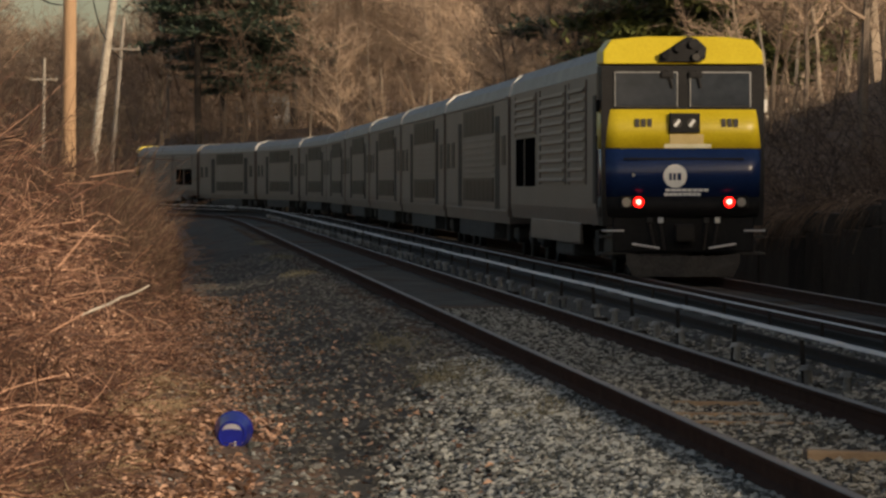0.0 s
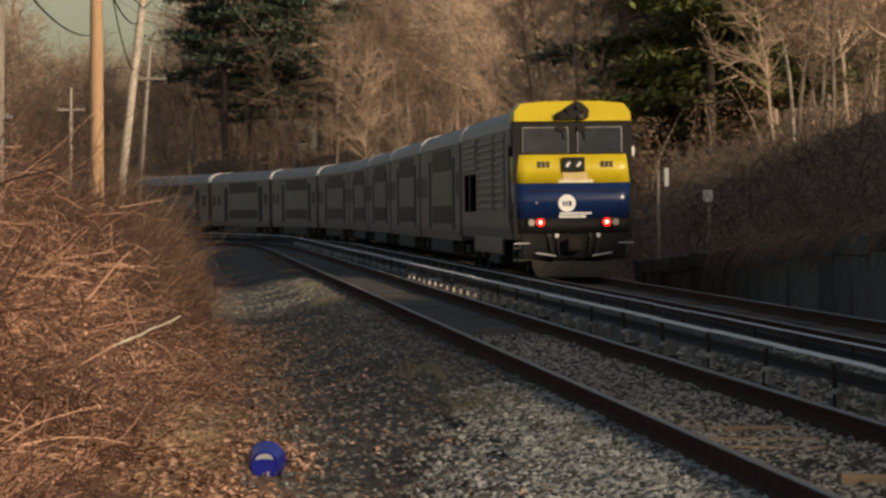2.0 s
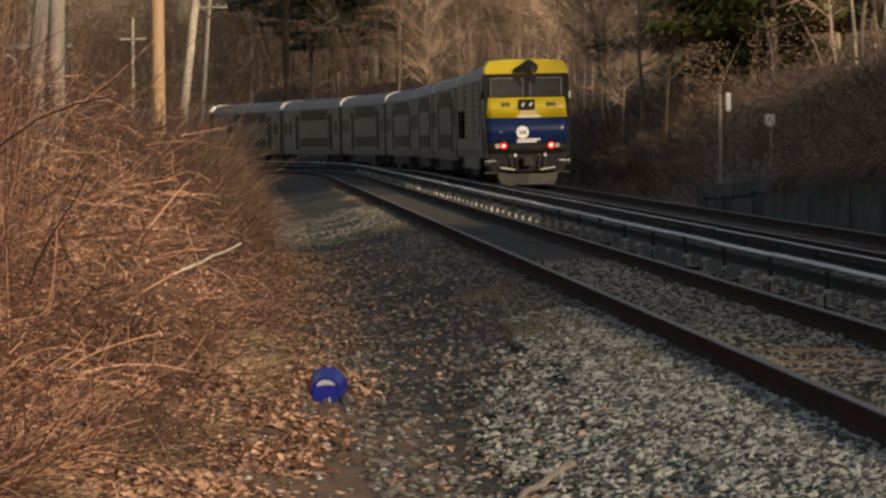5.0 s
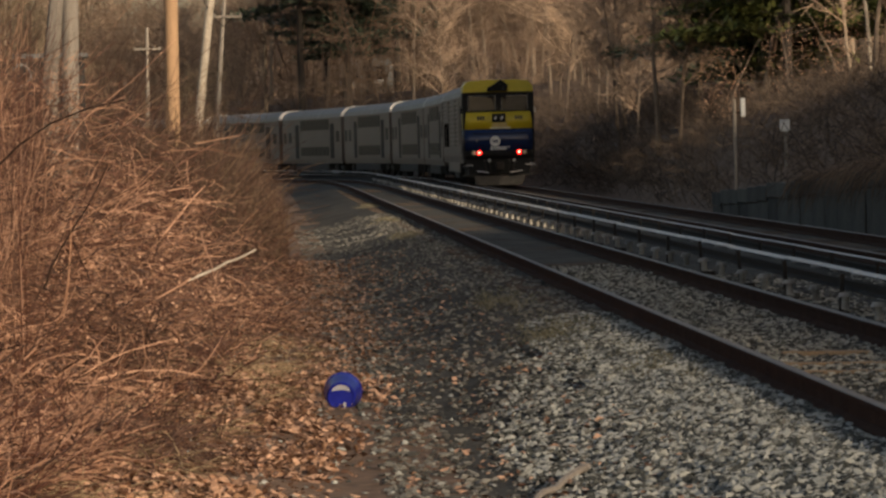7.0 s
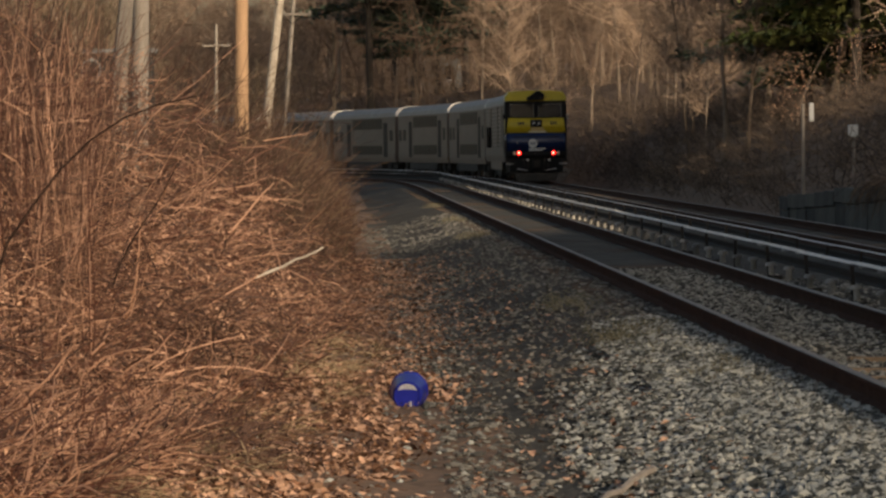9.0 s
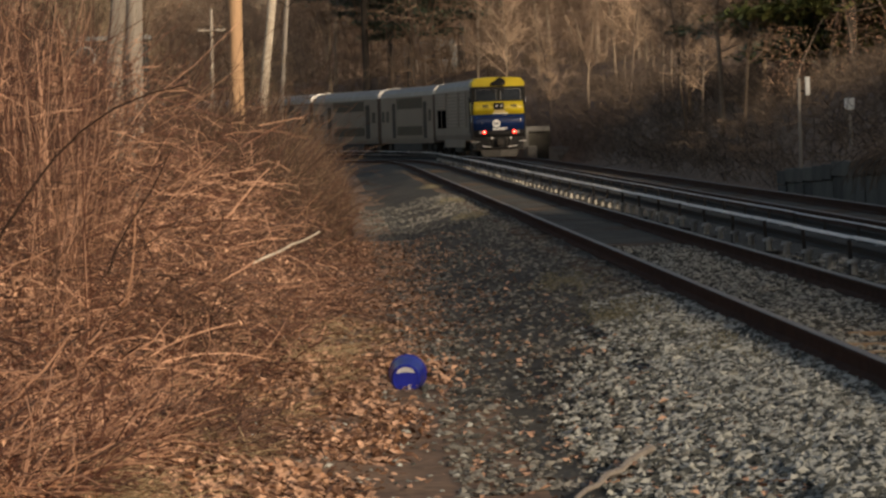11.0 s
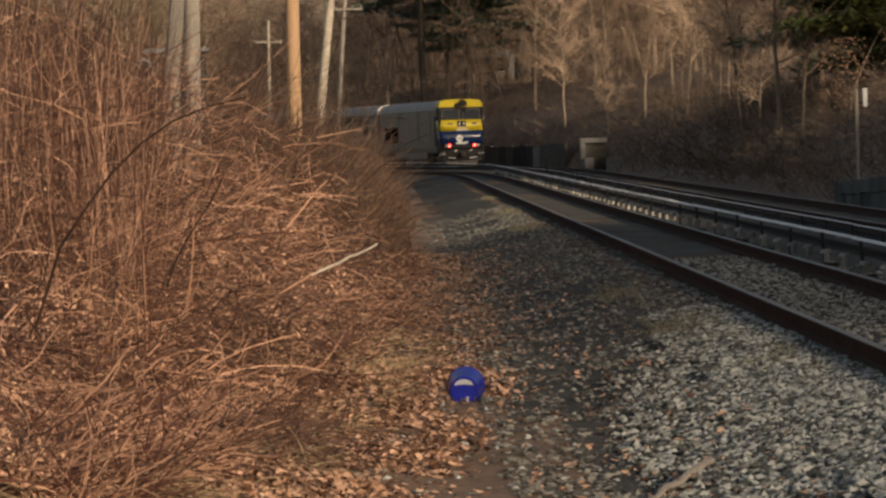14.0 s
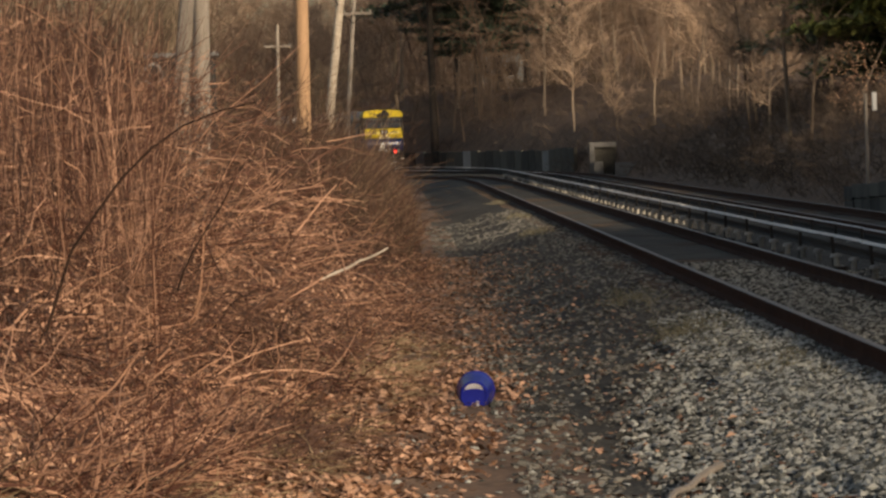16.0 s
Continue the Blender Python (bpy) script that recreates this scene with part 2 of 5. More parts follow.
def ground_z(s, a):
    if a <= 13.9:
        z = lerp(CROSS, a) + near_z(s) * lerp([(5.3, 1.0), (6.3, 0.0)], a)
    elif a < 14.3:
        z = -0.85 + (bank(s) + 0.85) * (a - 13.9) / 0.4 if 40 < s < 143 else -0.85 + (bank(s) + 0.85) * 0.1 * (a - 13.9) / 0.4
    else:
        top = hill(s)
        z0 = bank(s) if 40 < s < 143 else -0.85 + (bank(s) + 0.85) * 0.1
        z = lerp([(14.3, z0), (17.6, z0 + lerp([(120, 0.13), (160, 0.55)], s) * (top - z0)), (21, z0 + lerp([(120, 0.3), (160, 0.7)], s) * (top - z0)), (24.5, 0.96 * top), (60, top + 1), (160, top + 14), (600, top + 26)], a)
    rough = 0.02 if 2.4 < a < 11.4 else 0.07 + min(abs(a - 7) * 0.004, 0.3)
    return z + rough * noise.noise(Vector((s * 0.35, a * 0.6, 3.1))) + rough * 0.5 * noise.noise(Vector((s * 1.3, a * 1.7, 7.7)))


def make_ground():
    ss = [-110, -80, -60, -40, -20, 0, 8, 14, 18, 21] + [22 + 0.35 * i for i in range(150)] + [75 + 1.0 * i for i in range(60)] + [136 + 3 * i for i in range(90)] + [420 + 20 * i for i in range(12)] + [700, 900, 1400, 2600]
    aa = [-320, -200, -120, -90, -60, -40, -30, -22, -16, -12, -9, -7.5] + [-6 + 0.3 * i for i in range(28)] + [2.4 + 0.2 * i for i in range(5)] + [3.4, 4.2, 5.0, 5.5, 5.9, 6.3, 7, 8, 8.6, 9.5, 10.8, 11.4, 11.9, 12.4, 13.2, 13.9, 14.3, 15, 16, 17, 18, 20, 23, 26, 30, 36, 44, 52, 60, 75, 100, 160, 300, 600, 1200]
    verts = [along(s, a, ground_z(s, a)) for s in ss for a in aa]
    n = len(aa)
    faces, kinds = [], []
    for i in range(len(ss) - 1):
        for j in range(n - 1):
            faces.append((i * n + j, i * n + j + 1, (i + 1) * n + j + 1, (i + 1) * n + j))
            mid = (aa[j] + aa[j + 1]) / 2 + 0.5 * noise.noise(Vector((ss[i] * 0.3, aa[j], 0)))
            kinds.append(1 if 1.1 < mid < 12.2 else 0)
    me = raw_mesh("ground", verts, faces, SOIL, True)
    me.materials.append(BALLAST)
    me.polygons.foreach_set("material_index", kinds)
    tagged(new("ground", me), "leaf-strewn soil beside a grey ballast trackbed", "ground", kind="structure")


make_ground()


def sweep(name, profile, s0, s1, step, mat, centre, parent=None, z=0.0):
    """A profile (across, up) drawn along the line."""
    verts, faces = [], []
    ss = [s0 + (s1 - s0) * i / max(1, round((s1 - s0) / step)) for i in range(max(1, round((s1 - s0) / step)) + 1)]
    n = len(profile)
    for s in ss:
        c = centre(s) if callable(centre) else centre
        h = z(s) if callable(z) else z
        verts += [along(s, c + p, h + q) for p, q in profile]
    for i in range(len(ss) - 1):
        for j in range(n):
            faces.append((i * n + j, i * n + (j + 1) % n, (i + 1) * n + (j + 1) % n, (i + 1) * n + j))
    faces += [tuple(range(n))[::-1], tuple((len(ss) - 1) * n + j for j in range(n))]
    ob = new(name, raw_mesh(name, verts, faces, mat))
    ob.parent = parent
    return ob


RAIL = [(-0.07, -0.17), (0.07, -0.17), (0.07, -0.155), (0.012, -0.125), (0.012, -0.045), (0.036, -0.033), (0.036, -0.006), (-0.036, -0.006), (-0.036, -0.033), (-0.012, -0.045), (-0.012, -0.125), (-0.07, -0.155)]
HEAD = [(-0.035, -0.0055), (0.035, -0.0055), (0.027, 0.0), (-0.027, 0.0)]


def make_tracks():
    for name, centre, z, label in (("near_track", 4.24, near_z, "rusty rails on timber ties in grey ballast"), ("far_track", far_centre, FAR_Z, "worn steel rails on ties beyond the power rails")):
        track = tagged(new(name), label, "railway track", kind="structure")
        for side in (-0.75, 0.75):
            c = (lambda s, o=side, f=centre: f(s) + o) if callable(centre) else centre + side
            rail = sweep("rail", RAIL, -60, 480, 3, RUST, c, track, z)
            sweep("rail_head", HEAD, -60, 480, 3, SHINE, c, rail, z)
        bm = bmesh.new()
        box(bm, -1.3, 1.3, -0.11, 0.11, -0.175, 0.0, 0.012)
        tie = mesh_of("tie", bm, TIE)
        far = callable(centre)
        s = 20.0 if not far else 66.0
        for i in range(290 if not far else 250):
            c = centre(s) if far else centre
            ob = new("tie", tie)
            ob.parent = track
            ob.matrix_local = Matrix.Translation(along(s, c + random.uniform(-0.04, 0.04), (FAR_Z if far else near_z(s)) - 0.172)) @ pose(0, 0, 0, 0, 0, math.degrees(heading(s)) + random.uniform(-1.5, 1.5))
            s += 0.53 if s < 140 else 0.8


make_tracks()

COVER_PROFILE = [(-0.115, 0.0), (0.115, 0.0), (0.11, 0.018), (0.05, 0.056), (-0.05, 0.056), (-0.11, 0.018)]


def make_third_rail(name, centre, z, s0, s1, label, wide=1.0, flat=1.0):
    """A conductor rail on insulators, under a cover board on brackets."""
    third = tagged(new(name), label, "third rail", kind="structure")
    sweep("power_rail", [(p * 0.9, q * 0.6 + 0.05) for p, q in RAIL], s0, s1, 3, IRON, centre, third, z + 0.06)
    s = s0
    while s < s1:
        step = 6.0 if s < 150 else 12.0
        sweep("cover_board", [(p * wide, q * wide * flat) for p, q in COVER_PROFILE], s + 0.02, min(s + step, s1) - 0.02, 3, COVER, centre, third, z + 0.19 + random.uniform(-0.006, 0.006))
        s += step
    bm = bmesh.new()
    box(bm, -0.02, 0.02, -0.03, 0.03, -0.24, 0.2)
    box(bm, -0.02, 0.16, -0.03, 0.03, -0.26, -0.2)
    bracket = mesh_of("bracket", bm, IRON)
    bm = bmesh.new()
    rod(bm, (0, 0, -0.17), (0, 0, -0.05), 0.04, 0.035, 10)
    rod(bm, (0, 0, -0.05), (0, 0, -0.005), 0.078, 0.055, 10)
    insulator = mesh_of("insulator", bm, PORCELAIN)
    s, i = 20.46, 0
    while s < min(s1, 240):
        c = centre(s) if callable(centre) else centre
        for nm, me, off in (("insulator", insulator, 0.0),) + ((("bracket", bracket, 0.13),) if i % 2 == 0 else ()):
            ob = new(nm, me)
            ob.parent = third
            ob.matrix_local = Matrix.Translation(along(s + off, c - (0.14 if nm == "bracket" else 0.12), z + random.uniform(-0.02, 0.02))) @ pose(0, 0, 0, random.uniform(-4, 4), random.uniform(-4, 4), random.uniform(0, 360) if nm == "insulator" else 0)
        s += 2.42
        i += 1


make_third_rail("third_rail_near", 5.72, 0.02, 20.6, 420, "power rail under a weathered white cover board", 0.48, 0.8)
make_third_rail("third_rail_far", lambda s: far_centre(s) - 1.5, FAR_Z - 0.14, 20.0, 420, "second power rail under a narrow pale cover board", 0.27, 0.9)


def make_wall():
    wall = tagged(new("wall_bank"), "dark stained concrete slab retaining wall with upright joints", "retaining wall", kind="structure")
    s = 44.0
    while s < 142:
        top = bank(s + 1.3) + 0.08 + random.uniform(-0.05, 0.05)
        split = top - random.uniform(0.42, 0.46)
        turn = pose(0, 0, 0, random.uniform(-0.5, 0.5), random.uniform(-1.2, 1.2), random.uniform(-0.4, 0.4))
        for z0, z1, out in ((-1.3, split, 0.0), (split + 0.03, top, -0.03)):
            bm = bmesh.new()
            box(bm, -0.12, 0.12, -1.28, 1.28, z0, z1, 0.02)
            ob = part("slab", bm, CONCRETE, wall)
            ob.matrix_local = Matrix.Translation(along(s + 1.3, 13.95 + out + random.uniform(-0.02, 0.02))) @ turn
        s += 2.6


make_wall()


# ---- the train: a locomotive at each end and eight two-level coaches ----
LOCO_LEN, COACH_LEN, SPEED, START = 22.9, 25.2, 15.6, 84.0


def hull(bm, y0, y1, outline):
    """A closed outline (x, z) drawn from y0 to y1."""
    a = [bm.verts.new((x, y0, z)) for x, z in outline]
    b = [bm.verts.new((x, y1, z)) for x, z in outline]
    n = len(a)
    for i in range(n):
        bm.faces.new((a[i], a[(i + 1) % n], b[(i + 1) % n], b[i]))
    bm.faces.new(a[::-1])
    bm.faces.new(b)
    bmesh.ops.recalc_face_normals(bm, faces=bm.faces[:])


def hullpart(name, mat, parent, y0, y1, outline, label="", bevel=0.0):
    bm = bmesh.new()
    hull(bm, y0, y1, outline)
    if bevel:
        bmesh.ops.bevel(bm, geom=[e for e in bm.edges], offset=bevel, segments=2, affect="EDGES", profile=0.6)
    return part(name, bm, mat, parent, label)


def bogie(parent, y, wheelbase=2.6, r=0.5):
    frame_ob = boxpart("bogie_frame", GREYP, parent, -1.18, 1.18, y - wheelbase / 2 - 0.55, y + wheelbase / 2 + 0.55, 0.42, 0.68, 0.05)
    for side in (-1, 1):
        boxpart("axle_box", GREYP, frame_ob, side * 1.0 - 0.16, side * 1.0 + 0.16, y - wheelbase / 2 - 0.2, y - wheelbase / 2 + 0.2, 0.32, 0.72, 0.04)
        boxpart("axle_box", GREYP, frame_ob, side * 1.0 - 0.16, side * 1.0 + 0.16, y + wheelbase / 2 - 0.2, y + wheelbase / 2 + 0.2, 0.32, 0.72, 0.04)
        boxpart("damper", IRON, frame_ob, side * 1.22 - 0.06, side * 1.22 + 0.06, y - 0.35, y + 0.35, 0.36, 0.84, 0.03)
    for dy in (-wheelbase / 2, wheelbase / 2):
        axle = rodpart("axle", IRON, parent, (-1.0, 0, 0), (1.0, 0, 0), 0.08)
        axle.location = (0, y + dy, r)
        for side in (-1, 1):
            bm = bmesh.new()
            rod(bm, (side * 0.70, 0, 0), (side * 0.82, 0, 0), r, r, 24)
            rod(bm, (side * 0.66, 0, 0), (side * 0.70, 0, 0), r + 0.03, r + 0.03, 24)
            rod(bm, (side * 0.82, 0, 0), (side * 0.86, 0, 0), r * 0.3, r * 0.25, 12)
            part("wheel", bm, IRON, axle)


SIDE = [(-1.46, 0.78), (1.46, 0.78), (1.5, 1.2), (1.5, 3.72), (-1.5, 3.72), (-1.5, 1.2)]
ROOFLINE = [(-1.5, 3.72), (1.5, 3.72), (1.44, 3.98), (1.22, 4.2), (0.8, 4.33), (0, 4.38), (-0.8, 4.33), (-1.22, 4.2), (-1.44, 3.98)]


def make_coach():
    coach = tagged(new("coach"), "grey stainless two-level passenger coach with dark window bands", "rail coach", "coaches of the train")
    L = COACH_LEN - 0.9
    o = 0.45
    body = hullpart("body", STEEL, coach, o, o + L, SIDE)
    hullpart("roof", ROOF, coach, o + 0.02, o + L - 0.02, [(x, z + 0.003) for x, z in ROOFLINE], "pale grey curved roof")
    # lower shell between the bogies, in dark grey for the shadow below the body
    boxpart("lower_shell", GREYP, coach, -1.44, 1.44, o + 5.6, o + L - 5.6, 0.36, 0.777, 0.04)
    for side in (-1, 1):
        x0, x1 = sorted((side * 1.497, side * 1.516))
        xr0, xr1 = sorted((side * 1.499, side * 1.522))
        # upper and lower window bands, each pane its own
        for z0, z1 in ((2.95, 3.62), (1.28, 1.86)):
            band = boxpart("window_band", BAND, body, x0, x1, o + 4.9, o + 16.4, z0, z1)
            n = 7
            w = 11.2 / n
            for i in range(n):
                y = o + 5.05 + w * i
                boxpart("window", BAND, body, *sorted((side * 1.514, side * 1.524)), y + 0.04, y + w - 0.04, z0 + 0.05, z1 - 0.05, 0.004)
        # fluting between the bands and along the foot
        for z in (1.98, 2.14, 2.30, 2.46, 2.62, 2.78):
            boxpart("flute", STEEL, body, xr0, xr1, o + 4.9, o + 16.4, z, z + 0.055, 0.006)
        boxpart("sill_rib", STEEL, body, xr0, xr1, o + 0.3, o + L - 0.3, 1.04, 1.11, 0.008)
        boxpart("gutter", ROOF, body, *sorted((side * 1.495, side * 1.54)), o + 0.1, o + L - 0.1, 3.69, 3.75, 0.008)
        for y in (o + 2.9, o + 17.2):
            # doors are flat; black stands in for the shade of their recess
            door = boxpart("door", BLACKP, coach, *sorted((side * 1.485, side * 1.507)), y, y + 1.5, 1.1, 3.34, 0.005, "dark recessed double door")
            for e in (y + 0.1, y + 0.8):
                leaf = boxpart("leaf", BLACKP, door, *sorted((side * 1.5, side * 1.511)), e, e + 0.6, 1.18, 3.2)
                boxpart("door_window", DARKGLASS, leaf, *sorted((side * 1.509, side * 1.515)), e + 0.12, e + 0.48, 2.1, 2.95)
        for y in (o + 0.9, o + 20.4, o + 22.6):
            boxpart("end_window", DARKGLASS, body, *sorted((side * 1.49, side * 1.512)), y, y + 1.2, 2.15, 2.85, 0.005)
    for y in (o - 0.43, o + L):
        boxpart("gangway", BLACKP, coach, -0.75, 0.75, y, y + 0.43, 0.95, 3.35, 0.05, "black rubber gangway bellows")
    # pale cap added as the bright sunlit tip of the roof
    hullpart("roof_end", CABINET, coach, o - 0.03, o + 0.05, [(x * 1.003, 3.74 + (z - 3.72) * 1.02) for x, z in ROOFLINE], "pale cap for the sunlit highlight on the roof end")
    for y in (o, o + L - 0.12):
        boxpart("end_frame", STEEL, coach, -1.515, 1.515, y - 0.012, y + 0.12, 0.95, 3.735, 0.01)
    for y in (o + 3.0, o + L - 3.0):
        bogie(coach, y, 2.6, 0.45)
    for y0, y1 in ((0.0, 0.5), (COACH_LEN - 0.5, COACH_LEN)):
        boxpart("coupler", IRON, coach, -0.14, 0.14, y0, y1, 0.72, 0.98, 0.03)
    return coach


def bars(name, mat, parent, y, x0, x1, z0, z1, n, gap=0.25, thick=0.01):
    w = (x1 - x0) / n
    for i in range(n):
        boxpart(name, mat, parent, x0 + w * i, x0 + w * (i + 1 - gap), y - thick, y, z0, z1)


def make_locomotive():
    """The cab end looks back along the line, at y = 0."""
    loco = tagged(new("locomotive"), "grey diesel locomotive with yellow and blue cab end", "locomotive", "locomotives of the train")
    L = LOCO_LEN
    low = [(-1.46, 0.95), (1.46, 0.95), (1.5, 1.25), (1.5, 3.75), (-1.5, 3.75), (-1.5, 1.25)]
    body = hullpart("body", STEEL, loco, 1.05, L - 0.35, low)
    hullpart("roof", ROOF, loco, 1.0, L - 0.37, [(x * 1.0, z + 0.033) for x, z in ROOFLINE], "pale grey curved roof")
    # cab: dark band with windows between a yellow roof cap and a yellow belt, blue nose below
    cab = hullpart("cab_shell", BLACKP, loco, 0.16, 1.04, [(-1.47, 0.95), (1.47, 0.95), (1.49, 1.4), (1.49, 3.87), (-1.49, 3.87), (-1.49, 1.4)], "dark cab front with two windscreens")
    bm = bmesh.new()
    f0 = [(-1.47, 3.90), (1.47, 3.90), (1.46, 4.14), (1.3, 4.35), (0.7, 4.41), (-0.7, 4.41), (-1.3, 4.35), (-1.46, 4.14)]
    a = [bm.verts.new((x, 0.10 + (z - 3.9) * 0.5, z)) for x, z in f0]
    b = [bm.verts.new((x * 1.03, 1.02, z + 0.012)) for x, z in f0]
    for i in range(8):
        bm.faces.new((a[i], a[(i + 1) % 8], b[(i + 1) % 8], b[i]))
    bm.faces.new(a[::-1]), bm.faces.new(b)
    bmesh.ops.recalc_face_normals(bm, faces=bm.faces[:])
    bmesh.ops.bevel(bm, geom=[e for e in bm.edges], offset=0.035, segments=3, affect="EDGES", profile=0.6)
    cap = part("roof_cap", bm, YELLOW, cab, "yellow roof cap")

    def band(name, mat, z0, z1, y0, y1, label, bulge=0.0):
        bm = bmesh.new()
        arc = [(1.16 + 0.34 * math.sin(radians(k)), y0 + 0.03 + 0.34 * (1 - math.cos(radians(k)))) for k in (0, 12, 25, 38, 51, 64, 77, 90)]
        pts = [(-1.5, 1.03)] + [(-x, y) for x, y in arc[::-1]] + [(-0.5, y0), (0.5, y0)] + arc + [(1.5, 1.03)]
        lo = [bm.verts.new((x, y, z0)) for x, y in pts]
        hi = [bm.verts.new((x, y + (y1 - y0 if y < 1 else 0), z1)) for x, y in pts]
        n = len(pts)
        for i in range(n):
            bm.faces.new((lo[i], lo[(i + 1) % n], hi[(i + 1) % n], hi[i]))
        bm.faces.new(lo[::-1]), bm.faces.new(hi)
        bmesh.ops.recalc_face_normals(bm, faces=bm.faces[:])
        ob = part(name, bm, mat, cab, label)
        for f in ob.data.polygons:
            f.use_smooth = abs(f.normal.z) < 0.5
        return ob

    belt = band("belt", YELLOW, 2.36, 3.07, 0.0, 0.08, "yellow belt below the windscreens")
    nose = band("nose", BLUE, 1.48, 2.357, 0.02, 0.0, "deep blue nose panel")
    boxpart("seam", BLACKP, nose, -1.1, 1.1, -0.004, 0.03, 2.155, 2.185)
    rodpart("latch", CONCRETE_PALE, nose, (-0.92, -0.004, 1.87), (-0.92, 0.05, 1.87), 0.03)
    band("skirt", BLACKP, 1.12, 1.477, 0.05, 0.02, "black lamp panel")
    # windscreens in pale gaskets, with a pillar and wipers
    for x0, x1 in ((-1.24, -0.12), (0.14, 1.22)):
        screen = boxpart("windscreen", SCREEN, cab, x0, x1, 0.135, 0.165, 3.13, 3.74, 0.012)
        for a_, b_, c_, d_ in ((x0 - 0.015, x1 + 0.015, 3.737, 3.757), (x0 - 0.015, x1 + 0.015, 3.11, 3.13), (x0 - 0.022, x0, 3.115, 3.755), (x1, x1 + 0.022, 3.115, 3.755)):
            boxpart("gasket", GREYP if c_ == 3.11 else CONCRETE_PALE, screen, a_, b_, 0.12, 0.16, c_, d_, 0.006)
        inner = x1 - 0.17 if x0 < 0 else x0 + 0.09
        rodpart("wiper", BLACKP, screen, (inner, 0.11, 3.78), (inner + 0.09, 0.11, 3.46), 0.026)
        boxpart("wiper_motor", BLACKP, screen, inner - 0.13, inner + 0.12, 0.08, 0.15, 3.64, 3.76, 0.03)
    # headlight and horn cluster on the cap
    bm = bmesh.new()
    v = [[bm.verts.new((x, y, z)) for x, z in ((-0.46, 3.93), (-0.42, 4.09), (-0.18, 4.22), (0.08, 4.40), (0.24, 4.36), (0.42, 4.19), (0.40, 4.0), (0.30, 3.93))] for y in (0.03, 0.62)]
    for k in range(8):
        bm.faces.new((v[0][k], v[0][(k + 1) % 8], v[1][(k + 1) % 8], v[1][k]))
    bm.faces.new(v[0][::-1]), bm.faces.new(v[1])
    bmesh.ops.recalc_face_normals(bm, faces=bm.faces[:])
    bmesh.ops.bevel(bm, geom=bm.edges[:], offset=0.03, segments=2, affect="EDGES", profile=0.6)
    cluster = part("horn_housing", bm, BLACKP, loco, "black sooty horn and headlight housing")
    for x, z in ((-0.34, 4.06), (-0.1, 4.18), (0.16, 4.26), (0.32, 4.1)):
        rodpart("horn", BLACKP, cluster, (x, -0.05, z), (x * 0.8, 0.3, z), 0.075, 0.04)
    rodpart("horn_bell", GREYP, cluster, (0.22, -0.06, 4.02), (0.22, 0.2, 4.03), 0.07, 0.05)
    # number boards, emblem and lettering bars
    board = boxpart("number_box", BLACKP, loco, -0.27, 0.29, -0.05, 0.06, 2.64, 3.0, 0.02, "black centre number box")
    for x in (-0.13, 0.14):
        rodpart("lamp", GREYP, board, (x, -0.062, 2.82), (x, -0.04, 2.82), 0.085, 0.085, 14)
        bm = bmesh.new()
        box(bm, -0.028, 0.028, -0.008, 0.0, -0.075, 0.075)
        slash = part("slash", bm, WHITE, board)
        slash.matrix_local = pose(x, -0.064, 2.82, 0, 38, 0)
    for x in (-0.72, 0.86):
        bars("number_bar", GREYP, belt, 0.045, x - 0.17, x + 0.17, 2.75, 2.90, 3, 0.3)
    boxpart("sticker", material("faded_sticker", (0.55, 0.50, 0.30), (0.7, 0.66, 0.5), 0.6), belt, -0.36, 0.50, -0.006, 0.01, 2.365, 2.44)
    boxpart("sticker", material("peeling_peach_sticker", (0.42, 0.30, 0.10), (0.60, 0.47, 0.22), 0.6, scale=6), belt, -0.26, 0.36, -0.003, 0.05, 2.44, 2.62)
    bm = bmesh.new()
    rod(bm, (0, -0.002, 0), (0, 0.016, 0), 0.215, 0.215, 28)
    disc = part("emblem", bm, WHITE, nose, "round white emblem")
    disc.location = (-0.16, 0.0, 1.855)
    for x, w in ((-0.11, 0.045), (-0.035, 0.045), (0.04, 0.07)):
        boxpart("emblem_bar", BLUE, disc, x, x + w, -0.008, 0.004, -0.075, 0.055)
    bars("letter_bar", WHITE, nose, 0.018, -0.34, 0.46, 1.575, 1.625, 8, 0.12, 0.012)
    bars("letter_bar", WHITE, nose, 0.018, -0.36, 0.32, 1.492, 1.555, 8, 0.12, 0.012)
    # lamps: red marker inboard, clear lamp outboard
    for side in (-1, 1):
        pod = boxpart("lamp_pod", BLACKP, loco, *sorted((side * 0.68, side * 1.18)), 0.0, 0.2, 1.26, 1.5, 0.03)
        rodpart("marker_lamp", RED, pod, (side * 0.83, -0.012, 1.38), (side * 0.83, 0.03, 1.38), 0.098, 0.098, 16, "glowing red marker lamp")
        rodpart("bulb", GLOW, pod, (side * 0.83, -0.02, 1.385), (side * 0.83, -0.010, 1.385), 0.046, 0.046, 12)
        rodpart("headlamp", LAMP, pod, (side * 1.05, -0.012, 1.38), (side * 1.05, 0.03, 1.38), 0.085, 0.085, 16)
        rodpart("grab_rail", CABINET, loco, (side * 0.95, -0.02, 0.62), (side * 0.45, -0.05, 0.54), 0.022)
        rodpart("grab_rail", CABINET, loco, (side * 1.5, 0.04, 0.86), (side * 1.1, 0.0, 0.86), 0.018)
        rodpart("handrail", GREYP, loco, (side * 1.5, 0.9, 1.25), (side * 1.5, 0.9, 2.6), 0.025)
        boxpart("step", GREYP, loco, *sorted((side * 1.05, side * 1.5)), 0.15, 0.6, 0.42, 0.47, 0.01)
